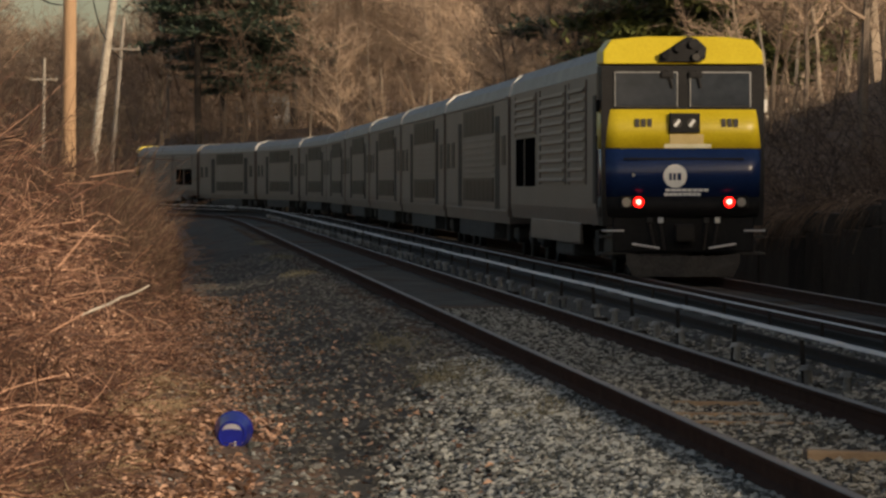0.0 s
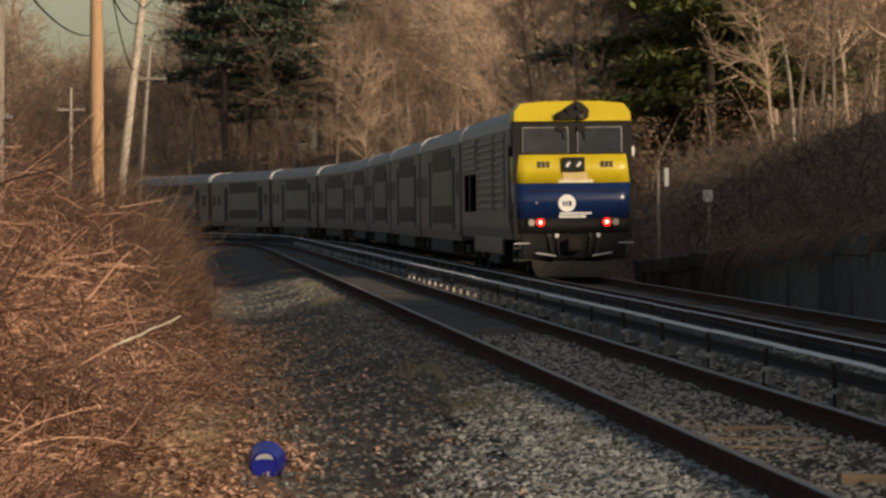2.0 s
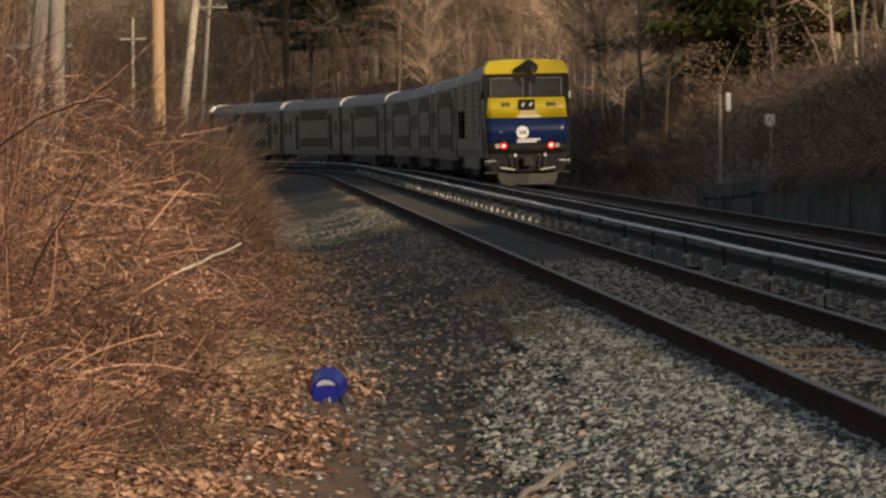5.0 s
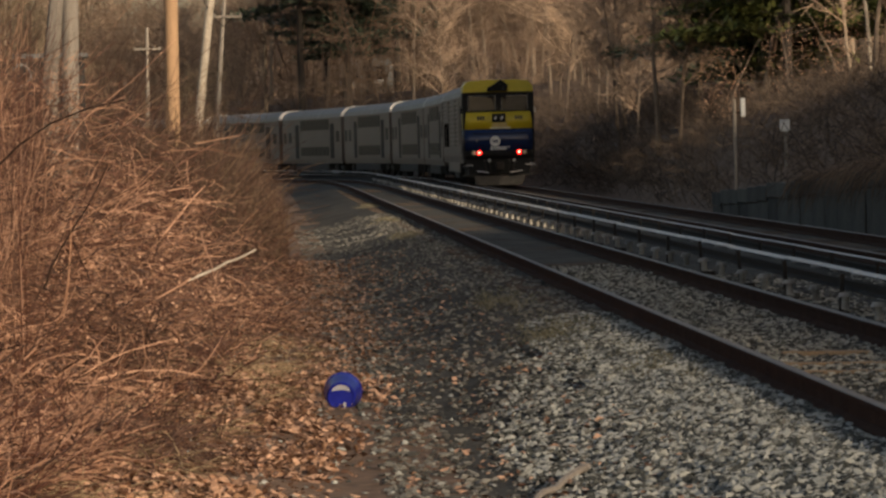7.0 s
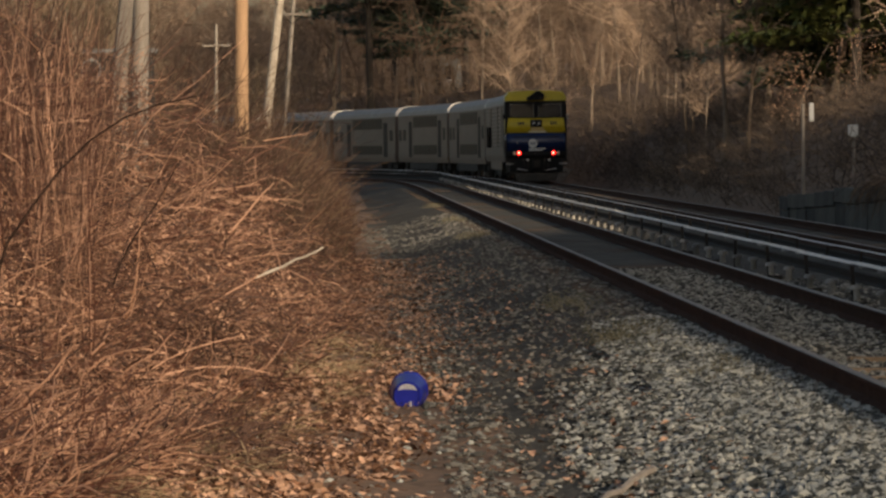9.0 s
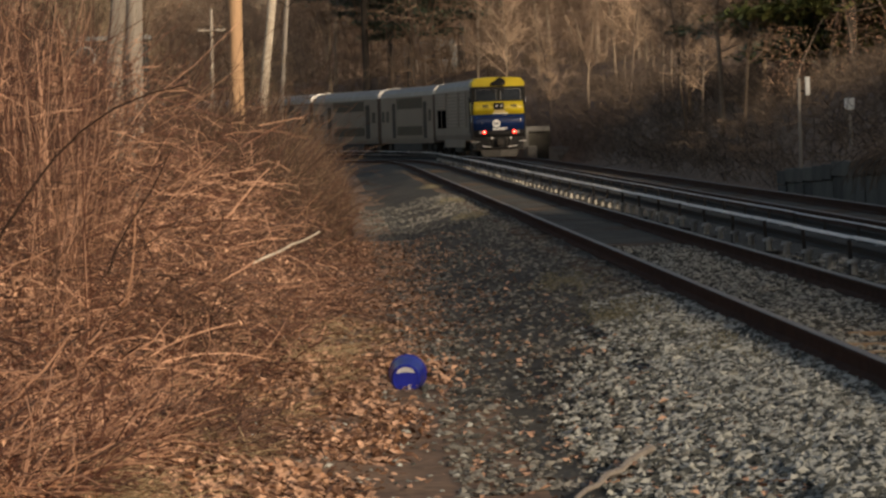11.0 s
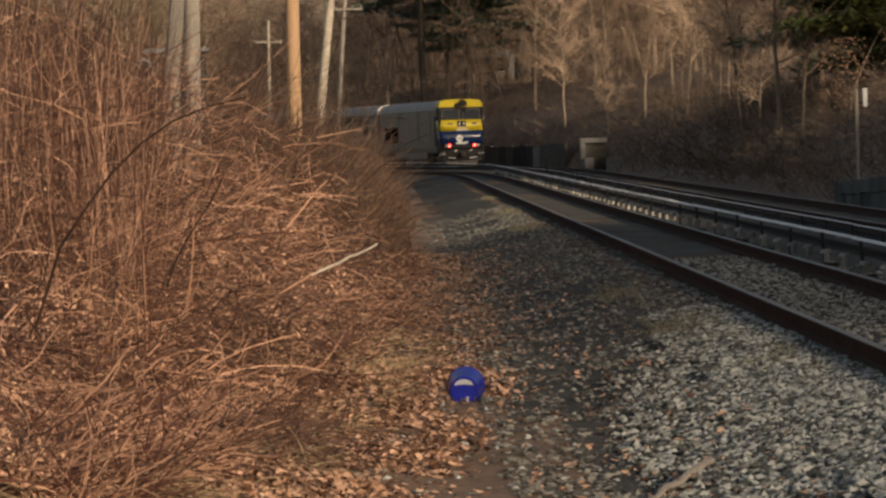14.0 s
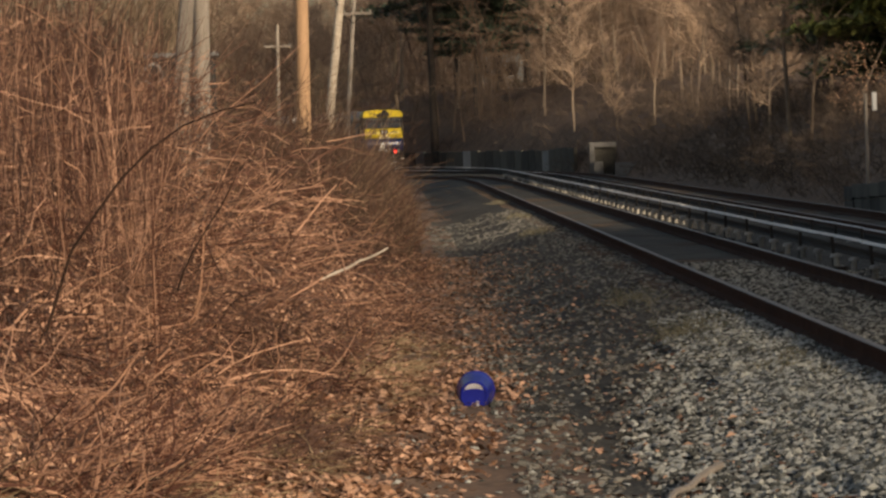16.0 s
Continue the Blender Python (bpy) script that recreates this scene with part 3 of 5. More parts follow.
        boxpart("step", GREYP, loco, *sorted((side * 1.05, side * 1.5)), 0.15, 0.6, 0.72, 0.77, 0.01)
        boxpart("mirror", CABINET if side > 0 else BLACKP, loco, *sorted((side * 1.5, side * 1.58)), 0.42, 0.50, 3.02, 3.26, 0.02, "white folding mirror" if side > 0 else "")
        # cab side: door and window
        boxpart("cab_door", BLACKP, loco, *sorted((side * 1.488, side * 1.512)), 1.15, 1.75, 1.35, 3.35, 0.01)
        boxpart("cab_window", DARKGLASS, cab, *sorted((side * 1.48, side * 1.50)), 0.5, 0.95, 3.1, 3.7, 0.01)
        # louvre banks
        for y0, y1, zb, k in ((3.2, 6.8, 1.72, 10), (7.8, 13.9, 1.72, 10), (15.2, 20.9, 2.80, 5)):
            bank_ob = boxpart("louvre_bank", STEEL, body, *sorted((side * 1.495, side * 1.508)), y0, y1, zb, 3.66)
            for i in range(k):
                z = zb + 0.04 + i * (0.19 if k > 5 else 0.17)
                boxpart("louvre", SLAT, bank_ob, *sorted((side * 1.505, side * 1.56)), y0 + 0.05, y1 - 0.05, z, z + 0.07, 0.012)
            for y in (y0 - 0.12, y1):
                boxpart("louvre_frame", STEEL, bank_ob, *sorted((side * 1.497, side * 1.53)), y, y + 0.12, zb - 0.02, 3.68, 0.008)
        # flat panel on the body, black for the shade inside the opening
        boxpart("radiator_opening", VOID, body, *sorted((side * 1.49, side * 1.512)), 15.4, 20.9, 1.66, 2.72, 0.01, "dark radiator opening")
        boxpart("opening_frame", STEEL, body, *sorted((side * 1.5, side * 1.53)), 18.1, 18.25, 1.66, 2.72)
        boxpart("lower_panel", STEEL, loco, *sorted((side * 1.40, side * 1.47)), 4.9, 17.0, 0.55, 0.97, 0.02)
        boxpart("air_tank", GREYP, loco, *sorted((side * 0.9, side * 1.42)), 7.0, 11.0, 0.28, 0.6, 0.08)
    # pilot, coupler and hoses below the nose
    bm = bmesh.new()
    for side in (-1, 1):
        v = [bm.verts.new(p) for p in ((0, -0.12, 0.40), (side * 0.7, 0.06, 0.40), (side * 1.04, 0.12, 0.46), (side * 1.04, 0.12, 0.26), (side * 0.92, 0.12, 0.02), (0, -0.12, 0.02))]
        w = [bm.verts.new((p.co.x, p.co.y + 0.08, p.co.z)) for p in v]
        for i in range(6):
            bm.faces.new((v[i], v[(i + 1) % 6], w[(i + 1) % 6], w[i]))
        bm.faces.new(v), bm.faces.new(w[::-1])
    bmesh.ops.recalc_face_normals(bm, faces=bm.faces[:])
    part("pilot", bm, GREYP, loco, "dusty grey pilot plate")
    boxpart("buffer_beam", BLACKP, loco, -1.3, 1.3, 0.12, 1.2, 0.46, 1.13, 0.04)
    boxpart("coupler", IRON, loco, -0.17, 0.17, -0.3, 0.3, 0.66, 0.98, 0.05)
    for x in (-0.62, -0.42, 0.42, 0.62):
        rodpart("air_hose", IRON, loco, (x, 0.08, 0.98), (x * 0.85, -0.04, 0.5), 0.028)
        boxpart("hose_valve", CABINET if x in (-0.42, 0.62) else GREYP, loco, x - 0.05, x + 0.05, 0.04, 0.14, 1.0, 1.1, 0.015)
    for y in (3.4, L - 3.6):
        bogie(loco, y, 2.8, 0.52)
    boxpart("end_gangway", BLACKP, loco, -0.6, 0.6, L - 0.36, L, 1.0, 3.2, 0.04)
    return loco


LOCO = make_locomotive()
LEAD = copy_thing(LOCO, Matrix.Identity(4))
LEAD["label"] = "grey diesel locomotive heading the train, cab end leading"
COACHES = [make_coach()]
for i in range(7):
    COACHES.append(copy_thing(COACHES[0], Matrix.Identity(4)))


def rail_pose(s, length, flip=False):
    """Where a vehicle stands whose rear end is s metres down the far track."""
    p, q = [along(v, far_centre(v), FAR_Z) for v in (s + 3.2, s + length - 3.2)]
    d = (q - p).normalized()
    m = Matrix.Translation(p - d * 3.2) @ pose(0, 0, 0, 0, 0, math.degrees(math.atan2(-d.x, d.y)))
    return m @ pose(0, length, 0, 0, 0, 180) if flip else m


def motions():
    times = [i * 0.5 for i in range(33)]
    # the wheelsets of the rear locomotive roll
    for axle in [c for c in LOCO.children if c.name.startswith("axle") and not c.name.startswith("axle_box")]:
        at = axle.location.copy()
        walk(axle, [(i / 30, Matrix.Translation(at) @ pose(0, 0, 0, -math.degrees(SPEED * i / 30 / 0.52))) for i in range(481)])
    s = START
    for ob, length, flip in [(LOCO, LOCO_LEN, False)] + [(c, COACH_LEN, False) for c in COACHES] + [(LEAD, LOCO_LEN, True)]:
        walk(ob, [(t, rail_pose(s + SPEED * t, length, flip)) for t in times])
        s += length


# ---- plants ----
class Tubes:
    """Collects tapered tubes along polylines."""

    def __init__(self):
        self.verts, self.faces = [], []

    def add(self, pts, r0, r1, n=3):
        m, base = len(pts), len(self.verts)
        for i, p in enumerate(pts):
            d = (pts[min(i + 1, m - 1)] - pts[max(i - 1, 0)]).normalized()
            u = d.orthogonal().normalized()
            w = d.cross(u)
            r = r0 + (r1 - r0) * i / (m - 1)
            for k in range(n):
                c, s = math.cos(2 * math.pi * k / n) * r, math.sin(2 * math.pi * k / n) * r
                self.verts.append((p.x + u.x * c + w.x * s, p.y + u.y * c + w.y * s, p.z + u.z * c + w.z * s))
        for i in range(m - 1):
            for k in range(n):
                a, b = base + i * n + k, base + i * n + (k + 1) % n
                self.faces.append((a, b, b + n, a + n))

    def mesh(self, name, mat):
        return raw_mesh(name, self.verts, self.faces, mat)


def stuff(name, me, label, category):
    return tagged(new(name, me), label, category, kind="stuff")


def bend(p, d, length, segs, wander, droop=0.0):
    """A wandering polyline from p along d."""
    pts, d = [p.copy()], d.normalized()
    for i in range(segs):
        d = (d + Vector((random.uniform(-1, 1), random.uniform(-1, 1), random.uniform(-1, 1))) * wander + Vector((0, 0, -droop))).normalized()
        pts.append(pts[-1] + d * (length / segs))
    return pts


def bare_tree_meshes(seed, height, r, spread, limbs, mat_twig, fork=0.3):
    """A crooked trunk with limbs, and the finer crown of branches and twigs."""
    random.seed(seed)
    wood, twigs = Tubes(), Tubes()
    trunk = bend(Vector((0, 0, -0.5)), Vector((random.uniform(-0.1, 0.1), random.uniform(-0.1, 0.1), 1)), height, 8, 0.12)
    wood.add(trunk, r, r * 0.16, 6)
    for i in range(limbs):
        u = fork + (1 - fork) * (i + random.random()) / limbs
        k = min(int(u * 8), 7)
        p = trunk[k].lerp(trunk[k + 1], u * 8 - k)
        ang = random.uniform(0, 6.283)
        d = Vector((math.cos(ang) * spread, math.sin(ang) * spread, random.uniform(0.1, 1.0)))
        ln = height * random.uniform(0.2, 0.42) * (1.2 - 0.6 * u)
        limb = bend(p, d, ln, 6, 0.26, -0.06)
        twigs.add(limb, r * 0.46 * (1.1 - 0.6 * u), r * 0.10, 4)
        for j in range(8):
            q = limb[1 + j % 6].lerp(limb[j % 6], random.random() * 0.8)
            bd = (limb[6] - limb[0]).normalized() + Vector((random.uniform(-1, 1), random.uniform(-1, 1), random.uniform(-0.5, 0.9))) * 1.1
            br = bend(q, bd, ln * random.uniform(0.3, 0.62), 3, 0.3, -0.03)
            twigs.add(br, r * 0.08, r * 0.03, 3)
            for k in range(6):
                tq = br[1 + k % 3].lerp(br[k % 3], random.random() * 0.7)
                td = (br[3] - br[0]).normalized() + Vector((random.uniform(-1, 1), random.uniform(-1, 1), random.uniform(-0.6, 0.9))) * 1.3
                twigs.add(bend(tq, td, ln * random.uniform(0.15, 0.34), 1, 0.3), 0.016, 0.007, 3)
    return wood.mesh("trunk", BARK), twigs.mesh("crown", mat_twig)


def thing_from(name, parts, label, category, group, m):
    root = tagged(new(name), label, category, group)
    root.matrix_world = m
    for nm, me in parts:
        ob = new(nm, me)
        ob.parent = root
    return root


def stand(x, y, dz=0.0):
    """Height of the ground under a point of the plan."""
    best = min(range(0, len(AXIS), 2), key=lambda i: (AXIS[i][0] - x) ** 2 + (AXIS[i][1] - y) ** 2)
    ax, ay, h = AXIS[best]
    a = (x - ax) * math.cos(h) + (y - ay) * math.sin(h)
    return ground_z(best - 120, a) + dz, best - 120, a


def make_woods():
    kinds = []
    for seed, height, r, spread, limbs in ((1, 17, 0.19, 0.9, 20), (2, 14, 0.14, 0.8, 18), (3, 20, 0.22, 0.9, 22), (4, 11, 0.10, 0.9, 18), (5, 15, 0.15, 0.8, 20), (6, 7.5, 0.065, 1.0, 18)):
        kinds.append((height, bare_tree_meshes(seed, height, r, spread, limbs, TWIG)))
    for seed, height, r, spread, limbs in ((7, 13, 0.13, 0.6, 16), (8, 10, 0.10, 0.6, 16), (9, 7, 0.06, 0.8, 16)):
        kinds.append((height, bare_tree_meshes(seed, height, r, spread, limbs, SCRUBWOOD)))
    random.seed(11)
    made = {}
    spots = []
    # right of the line and round the outside of the curve
    for i in range(1500):
        if len(spots) >= 150:
            break
        s, a = random.uniform(118, 470), 16 + 62 * random.random() ** 1.5
        if s < 180 and a < 17.5:
            continue
        p = along(s, a)
        u = p.x / p.y
        if (-0.004 < u < 0.03 and p.y < 350) or (0.098 < u < 0.135 and p.y < 174):
            continue
        if -0.11 < u < 0.19 and all((p - q[0]).length > 3.4 for q in spots):
            spots.append((p, s, a, (0, 1, 2, 4, 4, 3, 1)[i % 7] if a > 19 else (3, 5, 1, 3)[i % 4], 0.8 + 0.35 * random.random()))
    near = []
    for i in range(700):
        s, a = random.uniform(110, 178), random.uniform(17.5, 36)
        p = along(s, a)
        if len(near) < 18 and 0.124 < p.x / p.y < 0.2 and all((p - q[0]).length > 2.4 for q in spots + near):
            near.append((p, s, a, (3, 5, 5, 3)[i % 4], 0.7 + 0.3 * random.random()))
    spots += near
    count = len(spots)
    # left of the line: lower growth, thinner towards the poles
    for i in range(900):
        if len(spots) >= count + 44:
            break
        s, a = random.uniform(172, 430), -3.5 - 40 * random.random()
        p = along(s, a)
        if -0.13 < p.x / p.y < 0.03 and not (-0.0285 < p.x / p.y < -0.0205 and p.y < 300) and all((p - q[0]).length > 3.0 for q in spots):
            low = -0.035 < p.x / p.y < 0.004
            spots.append((p, s, a, (7, 8, 8, 7)[i % 4] if low else (6, 7, 8, 6, 7)[i % 5], 0.75 + 0.3 * random.random()))
    # behind and beside the standpoint, out of view: trees added on the bank to shade the line
    for i in range(6):
        s, a = -70 + 140 * i / 6 + random.uniform(-1, 1), random.choice((19.0, 23.0, 28.0)) + random.uniform(-1.5, 1.5)
        p = along(s, a)
        if p.y < 10 or p.x / p.y > 0.19:
            spots.append((p, s, a, (0, 1, 4)[i % 3], 1.0))
    for p, s, a, k, sc in spots:
        if -0.032 < p.x / p.y < -0.001 and p.y > 0:
            sc = min(sc, (0.036 * p.y + 1.0 - ground_z(s, a)) / kinds[k][0])
        m = Matrix.Translation((p.x, p.y, ground_z(s, a) - 0.1)) @ pose(0, 0, 0, random.uniform(-3, 3), random.uniform(-3, 3), random.uniform(0, 360))
        if k not in made:
            made[k] = thing_from("bare_tree", [("trunk", kinds[k][1][0]), ("crown", kinds[k][1][1])], "leafless brown winter tree in a lineside wood", "tree", "bare trees of the wood", m)
            ob = made[k]
        else:
            ob = copy_thing(made[k], m)
        ob.scale = (sc, sc, sc)


make_woods()


def needle_clump(verts, faces, c, size, n):
    for i in range(n):
        d = Vector((random.gauss(0, 1), random.gauss(0, 1), random.gauss(0, 0.2))) * size
        u = Vector((random.uniform(-1, 1), random.uniform(-1, 1), random.uniform(-0.25, 0.45))).normalized() * size * 0.55
        w = u.cross(Vector((random.uniform(-0.4, 0.4), random.uniform(-0.4, 0.4), 1))).normalized() * size * 0.17
        p, b = c + d, len(verts)
        verts += [p - w, p + u, p + w, p - u * 0.7]
        faces.append((b, b + 1, b + 2, b + 3))


def pine_meshes(seed, height, r, first, reach, mat, whorls=17):
    random.seed(seed)
    wood = Tubes()
    trunk = bend(Vector((0, 0, -0.5)), Vector((0, 0, 1)), height, 8, 0.02)
    wood.add(trunk, r, r * 0.15, 7)
    verts, faces = [], []
    for i in range(whorls):
        u = first + (1 - first) * i / whorls
        for j in range(random.randint(3, 5)):
            ang = random.uniform(0, 6.283)
            ln = reach * (1.05 - u ** 1.6) * random.uniform(0.55, 1.1) + 0.5
            z = height * u + random.uniform(-0.3, 0.3)
            limb = bend(Vector((0, 0, z)), Vector((math.cos(ang), math.sin(ang), random.uniform(-0.08, 0.22))), ln, 5, 0.10, 0.02)
            wood.add(limb, r * 0.2, 0.015, 4)
            for q in range(2, 6):
                for k in range(4):
                    needle_clump(verts, faces, limb[q] + Vector((random.gauss(0, 0.3), random.gauss(0, 0.3), random.gauss(0.1, 0.05))) * ln * 0.25, 0.34 + 0.075 * ln, 24)
    return wood.mesh("trunk", PINEBARK), raw_mesh("crown", [tuple(v) for v in verts], faces, mat)


def make_pines():
    dark = [pine_meshes(21, 30, 0.34, 0.38, 6.2, NEEDLE, 18), pine_meshes(22, 26, 0.30, 0.2, 4.4, NEEDLE, 22), pine_meshes(25, 20, 0.25, 0.14, 4.4, NEEDLE, 20)]
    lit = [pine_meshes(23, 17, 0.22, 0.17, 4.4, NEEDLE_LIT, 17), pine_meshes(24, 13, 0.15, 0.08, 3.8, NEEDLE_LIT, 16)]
    first = {}
    rows = [(3.0, 346, dark, 0, 5), (6.3, 350, dark, 1, 80), (8.4, 364, dark, 1, 160), (5.2, 372, dark, 1, 222), (11.5, 392, dark, 0, 31),
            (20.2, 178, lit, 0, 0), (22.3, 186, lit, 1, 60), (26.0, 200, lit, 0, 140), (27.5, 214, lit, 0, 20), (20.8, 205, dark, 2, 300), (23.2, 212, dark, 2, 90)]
    for x, y, kind, k, turn in rows:
        z, s, a = stand(x, y)
        m = pose(x, y, z, 0, 0, turn)
        key = (kind is lit, k)
        if key in first:
            copy_thing(first[key], m)
        else:
            first[key] = thing_from("pine_tree", [("trunk", kind[k][0]), ("crown", kind[k][1])],
                                    "pine with sunlit yellowish green needles above the bank" if kind is lit else "tall dark green pine rising behind the line", "pine tree", "pines", m)


make_pines()


def leafy_mesh(seed, h, w, n):
    random.seed(seed)
    verts, faces = [], []
    for i in range(n):
        ang, rr = random.uniform(0, 6.283), w * random.random() ** 0.6
        z = h * random.uniform(0.15, 1.0)
        rr *= 1.0 - 0.6 * abs(z / h - 0.5)
        p = Vector((math.cos(ang) * rr, math.sin(ang) * rr, z))
        u = Vector((random.uniform(-1, 1), random.uniform(-1, 1), random.uniform(-1, 0.3))).normalized() * 0.036
        t = u.orthogonal().normalized() * 0.024
        b = len(verts)
        verts += [tuple(p - u), tuple(p + t), tuple(p + u), tuple(p - t)]
        faces.append((b, b + 1, b + 2, b + 3))
    return raw_mesh("crown", verts, faces, LEAF)


def make_leafy_trees():
    random.seed(31)
    wood, _ = bare_tree_meshes(33, 4.2, 0.06, 0.8, 10, TWIG, 0.2)
    crown = leafy_mesh(32, 3.0, 1.2, 620)
    first = None
    for x, y, t in ((17.2, 172, 0), (19.4, 170, 80), (21.4, 171, 150)):
        z, s, a = stand(x, y)
        m = pose(x, y, z, 0, 0, t)
        if first:
            copy_thing(first, m)
        else:
            first = thing_from("young_oak", [("trunk", wood), ("crown", crown)], "young oak holding tan dead leaves on the bank", "tree", "young oaks", m)


make_leafy_trees()


def edge(s):
    """Where the thicket ends towards the ballast."""
    return lerp([(22, -1.8), (28, -1.2), (34, -0.85), (40, -0.5), (48, -0.2), (60, 0.1), (100, 0.45)], s) + 0.25 * noise.noise(Vector((s * 0.33, 1.3, 0)))


def brush_height(s, inside):
    """How tall the thicket grows, by the metres inside its edge: in uneven mounds, taller further off."""
    far = lerp([(34, 0.0), (60, 0.35), (95, 1.0)], s)
    near = lerp([(0, 0.22), (0.5, 0.6), (1.0, 1.05), (1.6, 1.75), (2.4, 2.7), (4, 3.3)], inside)
    dist = lerp([(0, 0.5), (0.5, 1.5), (1.2, 2.6), (2.5, 3.6), (6, 4.0)], inside)
    return near + (dist - near) * far


def make_thicket():
    random.seed(41)
    light, dark = Tubes(), Tubes()

    def mound(s, a):
        return 1.0 + 0.45 * noise.noise(Vector((s * 0.28, a * 0.75, 5.0))) + 0.2 * noise.noise(Vector((s * 0.9, a * 2.1, 9.0)))

    far_light = Tubes()
    # canes in clumps: upright on the high bank, crooked and leaning lower down
    for c in range(1000):
        s = 24 + 70 * random.random() ** 1.3 if c < 560 else random.uniform(70, 150)
        inside = max(0.8, 0.095 * s + edge(s) + 0.3) * random.random() ** 0.8
        a = edge(s) - inside
        h = brush_height(s, inside) * mound(s, a) * lerp([(24, 0.4), (33, 1.0)], s)
        low = s < 66 and inside < 0.055 * s
        if h < 0.3 or (low and random.random() < 0.55):
            continue
        upright = random.uniform(0.5, 1.1) if low else random.choice((0.12, 0.2, 0.35, 0.7))
        tilt = Vector((random.gauss(-0.03, 0.28), random.gauss(0, 0.28), 0)) * (2.2 if low else 1.0)
        # more dark stems further off, for the shade there
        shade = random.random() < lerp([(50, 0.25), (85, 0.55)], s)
        for k in range(random.randint(5, 14)):
            p = along(s + random.gauss(0, 0.22), a + random.gauss(0, 0.16), 0)
            p.z = ground_z(s, a) - 0.05
            d = Vector((random.gauss(0, 1) * upright, random.gauss(0, 1) * upright, 1)) + tilt
            thick = random.uniform(0.004, 0.0105) * (1.0 if s < 70 else 1.3)
            ln = h * random.uniform(0.45, 1.1) * (0.75 if low else 1.0)
            pts = bend(p, d, ln, 6, 0.34 if low or s > 70 else 0.17 + 0.2 * upright, random.uniform(-0.02, 0.13))
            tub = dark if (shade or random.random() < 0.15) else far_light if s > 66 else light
            tub.add(pts, thick, thick * 0.45, 3)
            if s < 75:
                for q in range(3):
                    tub.add(bend(pts[2 + q], d + Vector((random.gauss(0, 1.2), random.gauss(0, 1.2), random.gauss(0, 0.5))), ln * random.uniform(0.12, 0.35), 3, 0.4, 0.05), thick * 0.6, thick * 0.3, 3)
    # a stand of straight pale canes, and the dense far edge of the thicket
    for k in range(70):
        s, a = random.gauss(35.5, 0.8), random.gauss(-2.45, 0.28)
        p = along(s, a, ground_z(s, a) - 0.05)
        t = random.uniform(0.005, 0.0105)
        light.add(bend(p, Vector((random.gauss(0, 0.07), random.gauss(0, 0.1), 1)), random.uniform(1.3, 2.7), 6, 0.07), t, t * 0.6, 4)
    for k in range(5200):
        s = random.uniform(72, 165)
        inside = 3.4 * random.random() ** 1.1
        a = edge(s) - inside
        h = brush_height(s, inside) * random.uniform(0.35, 1.0) * (0.8 + 0.5 * noise.noise(Vector((s * 0.2, a * 0.8, 4.0))))
        p = along(s, a, ground_z(s, a) - 0.05)
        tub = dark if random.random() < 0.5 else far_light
        pts = bend(p, Vector((random.gauss(0, 0.3), random.gauss(0, 0.3), 1)), h, 5, 0.3, 0.04)
        tub.add(pts, random.uniform(0.006, 0.012), 0.004, 3)
        for q in range(3):
            tub.add(bend(pts[2 + q], Vector((random.gauss(0, 1), random.gauss(0, 1), random.gauss(0.3, 0.6))), h * random.uniform(0.12, 0.3), 2, 0.4, 0.04), 0.006, 0.003, 3)
    # fallen, arching and tangled stems, matted lower down, lying much the same way in each patch
    for i in range(15000):
        s = 23 + 55 * random.random() ** 1.35
        inside = max(0.7, 0.095 * s + edge(s)) * random.random() - 0.25
        a = edge(s) - inside
        h = brush_height(s, max(inside, 0)) * mound(s, a) * lerp([(24, 0.5), (32, 1.0)], s)
        p = along(s, a, ground_z(s, a) + 0.01 + random.random() ** 1.3 * h * 0.82)
        ang = 4.5 * noise.noise(Vector((s * 0.22, a * 0.6, 8.0))) + random.gauss(0, 1.05) + (math.pi if random.random() < 0.5 else 0.0)
        d = Vector((math.cos(ang), math.sin(ang) * 0.7, random.gauss(0.1, 0.42)))
        # patches and the edge take dark stems for shaded gaps
        patch = noise.noise(Vector((s * 0.4, a * 1.1, 2.0)))
        big = inside > 0.3 and random.random() < 0.05
        thick = random.uniform(0.008, 0.013) if big else random.uniform(0.0035, 0.009)
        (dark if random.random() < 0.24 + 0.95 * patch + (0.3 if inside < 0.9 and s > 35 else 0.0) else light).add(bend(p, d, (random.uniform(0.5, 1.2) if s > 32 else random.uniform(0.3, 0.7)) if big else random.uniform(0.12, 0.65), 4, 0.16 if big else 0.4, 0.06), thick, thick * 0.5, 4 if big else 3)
    # a low clump of brambles near the foot of the bank, coloured dark for shadow
    for k in range(420):
        s, a = random.gauss(28.8, 0.9), random.gauss(-0.72, 0.26)
        p = along(s, a, ground_z(s, a) + random.random() ** 1.3 * 0.3)
        dark.add(bend(p, Vector((random.gauss(0, 1), random.gauss(0, 1), random.gauss(0.1, 0.4))), random.uniform(0.15, 0.55), 5, 0.35, 0.05), random.uniform(0.003, 0.006), 0.002, 3)
    # tall thin canes on the high bank
    for k in range(900):
        s = random.uniform(30, 52)
        a = -s * random.uniform(0.049, 0.1) - 0.1
        p = along(s, a, ground_z(s, a) - 0.05)
        h, r = random.uniform(1.9, 3.7) * lerp([(-4.5, 1.0), (-1.6, 0.8)], a), random.uniform(0.003, 0.0075)
        pts = bend(p, Vector((random.gauss(0, 0.13), random.gauss(0, 0.13), 1)), h, 7, 0.12, 0.01)
        tub = dark if random.random() < 0.45 else light
        tub.add(pts, r, r * 0.5, 3)
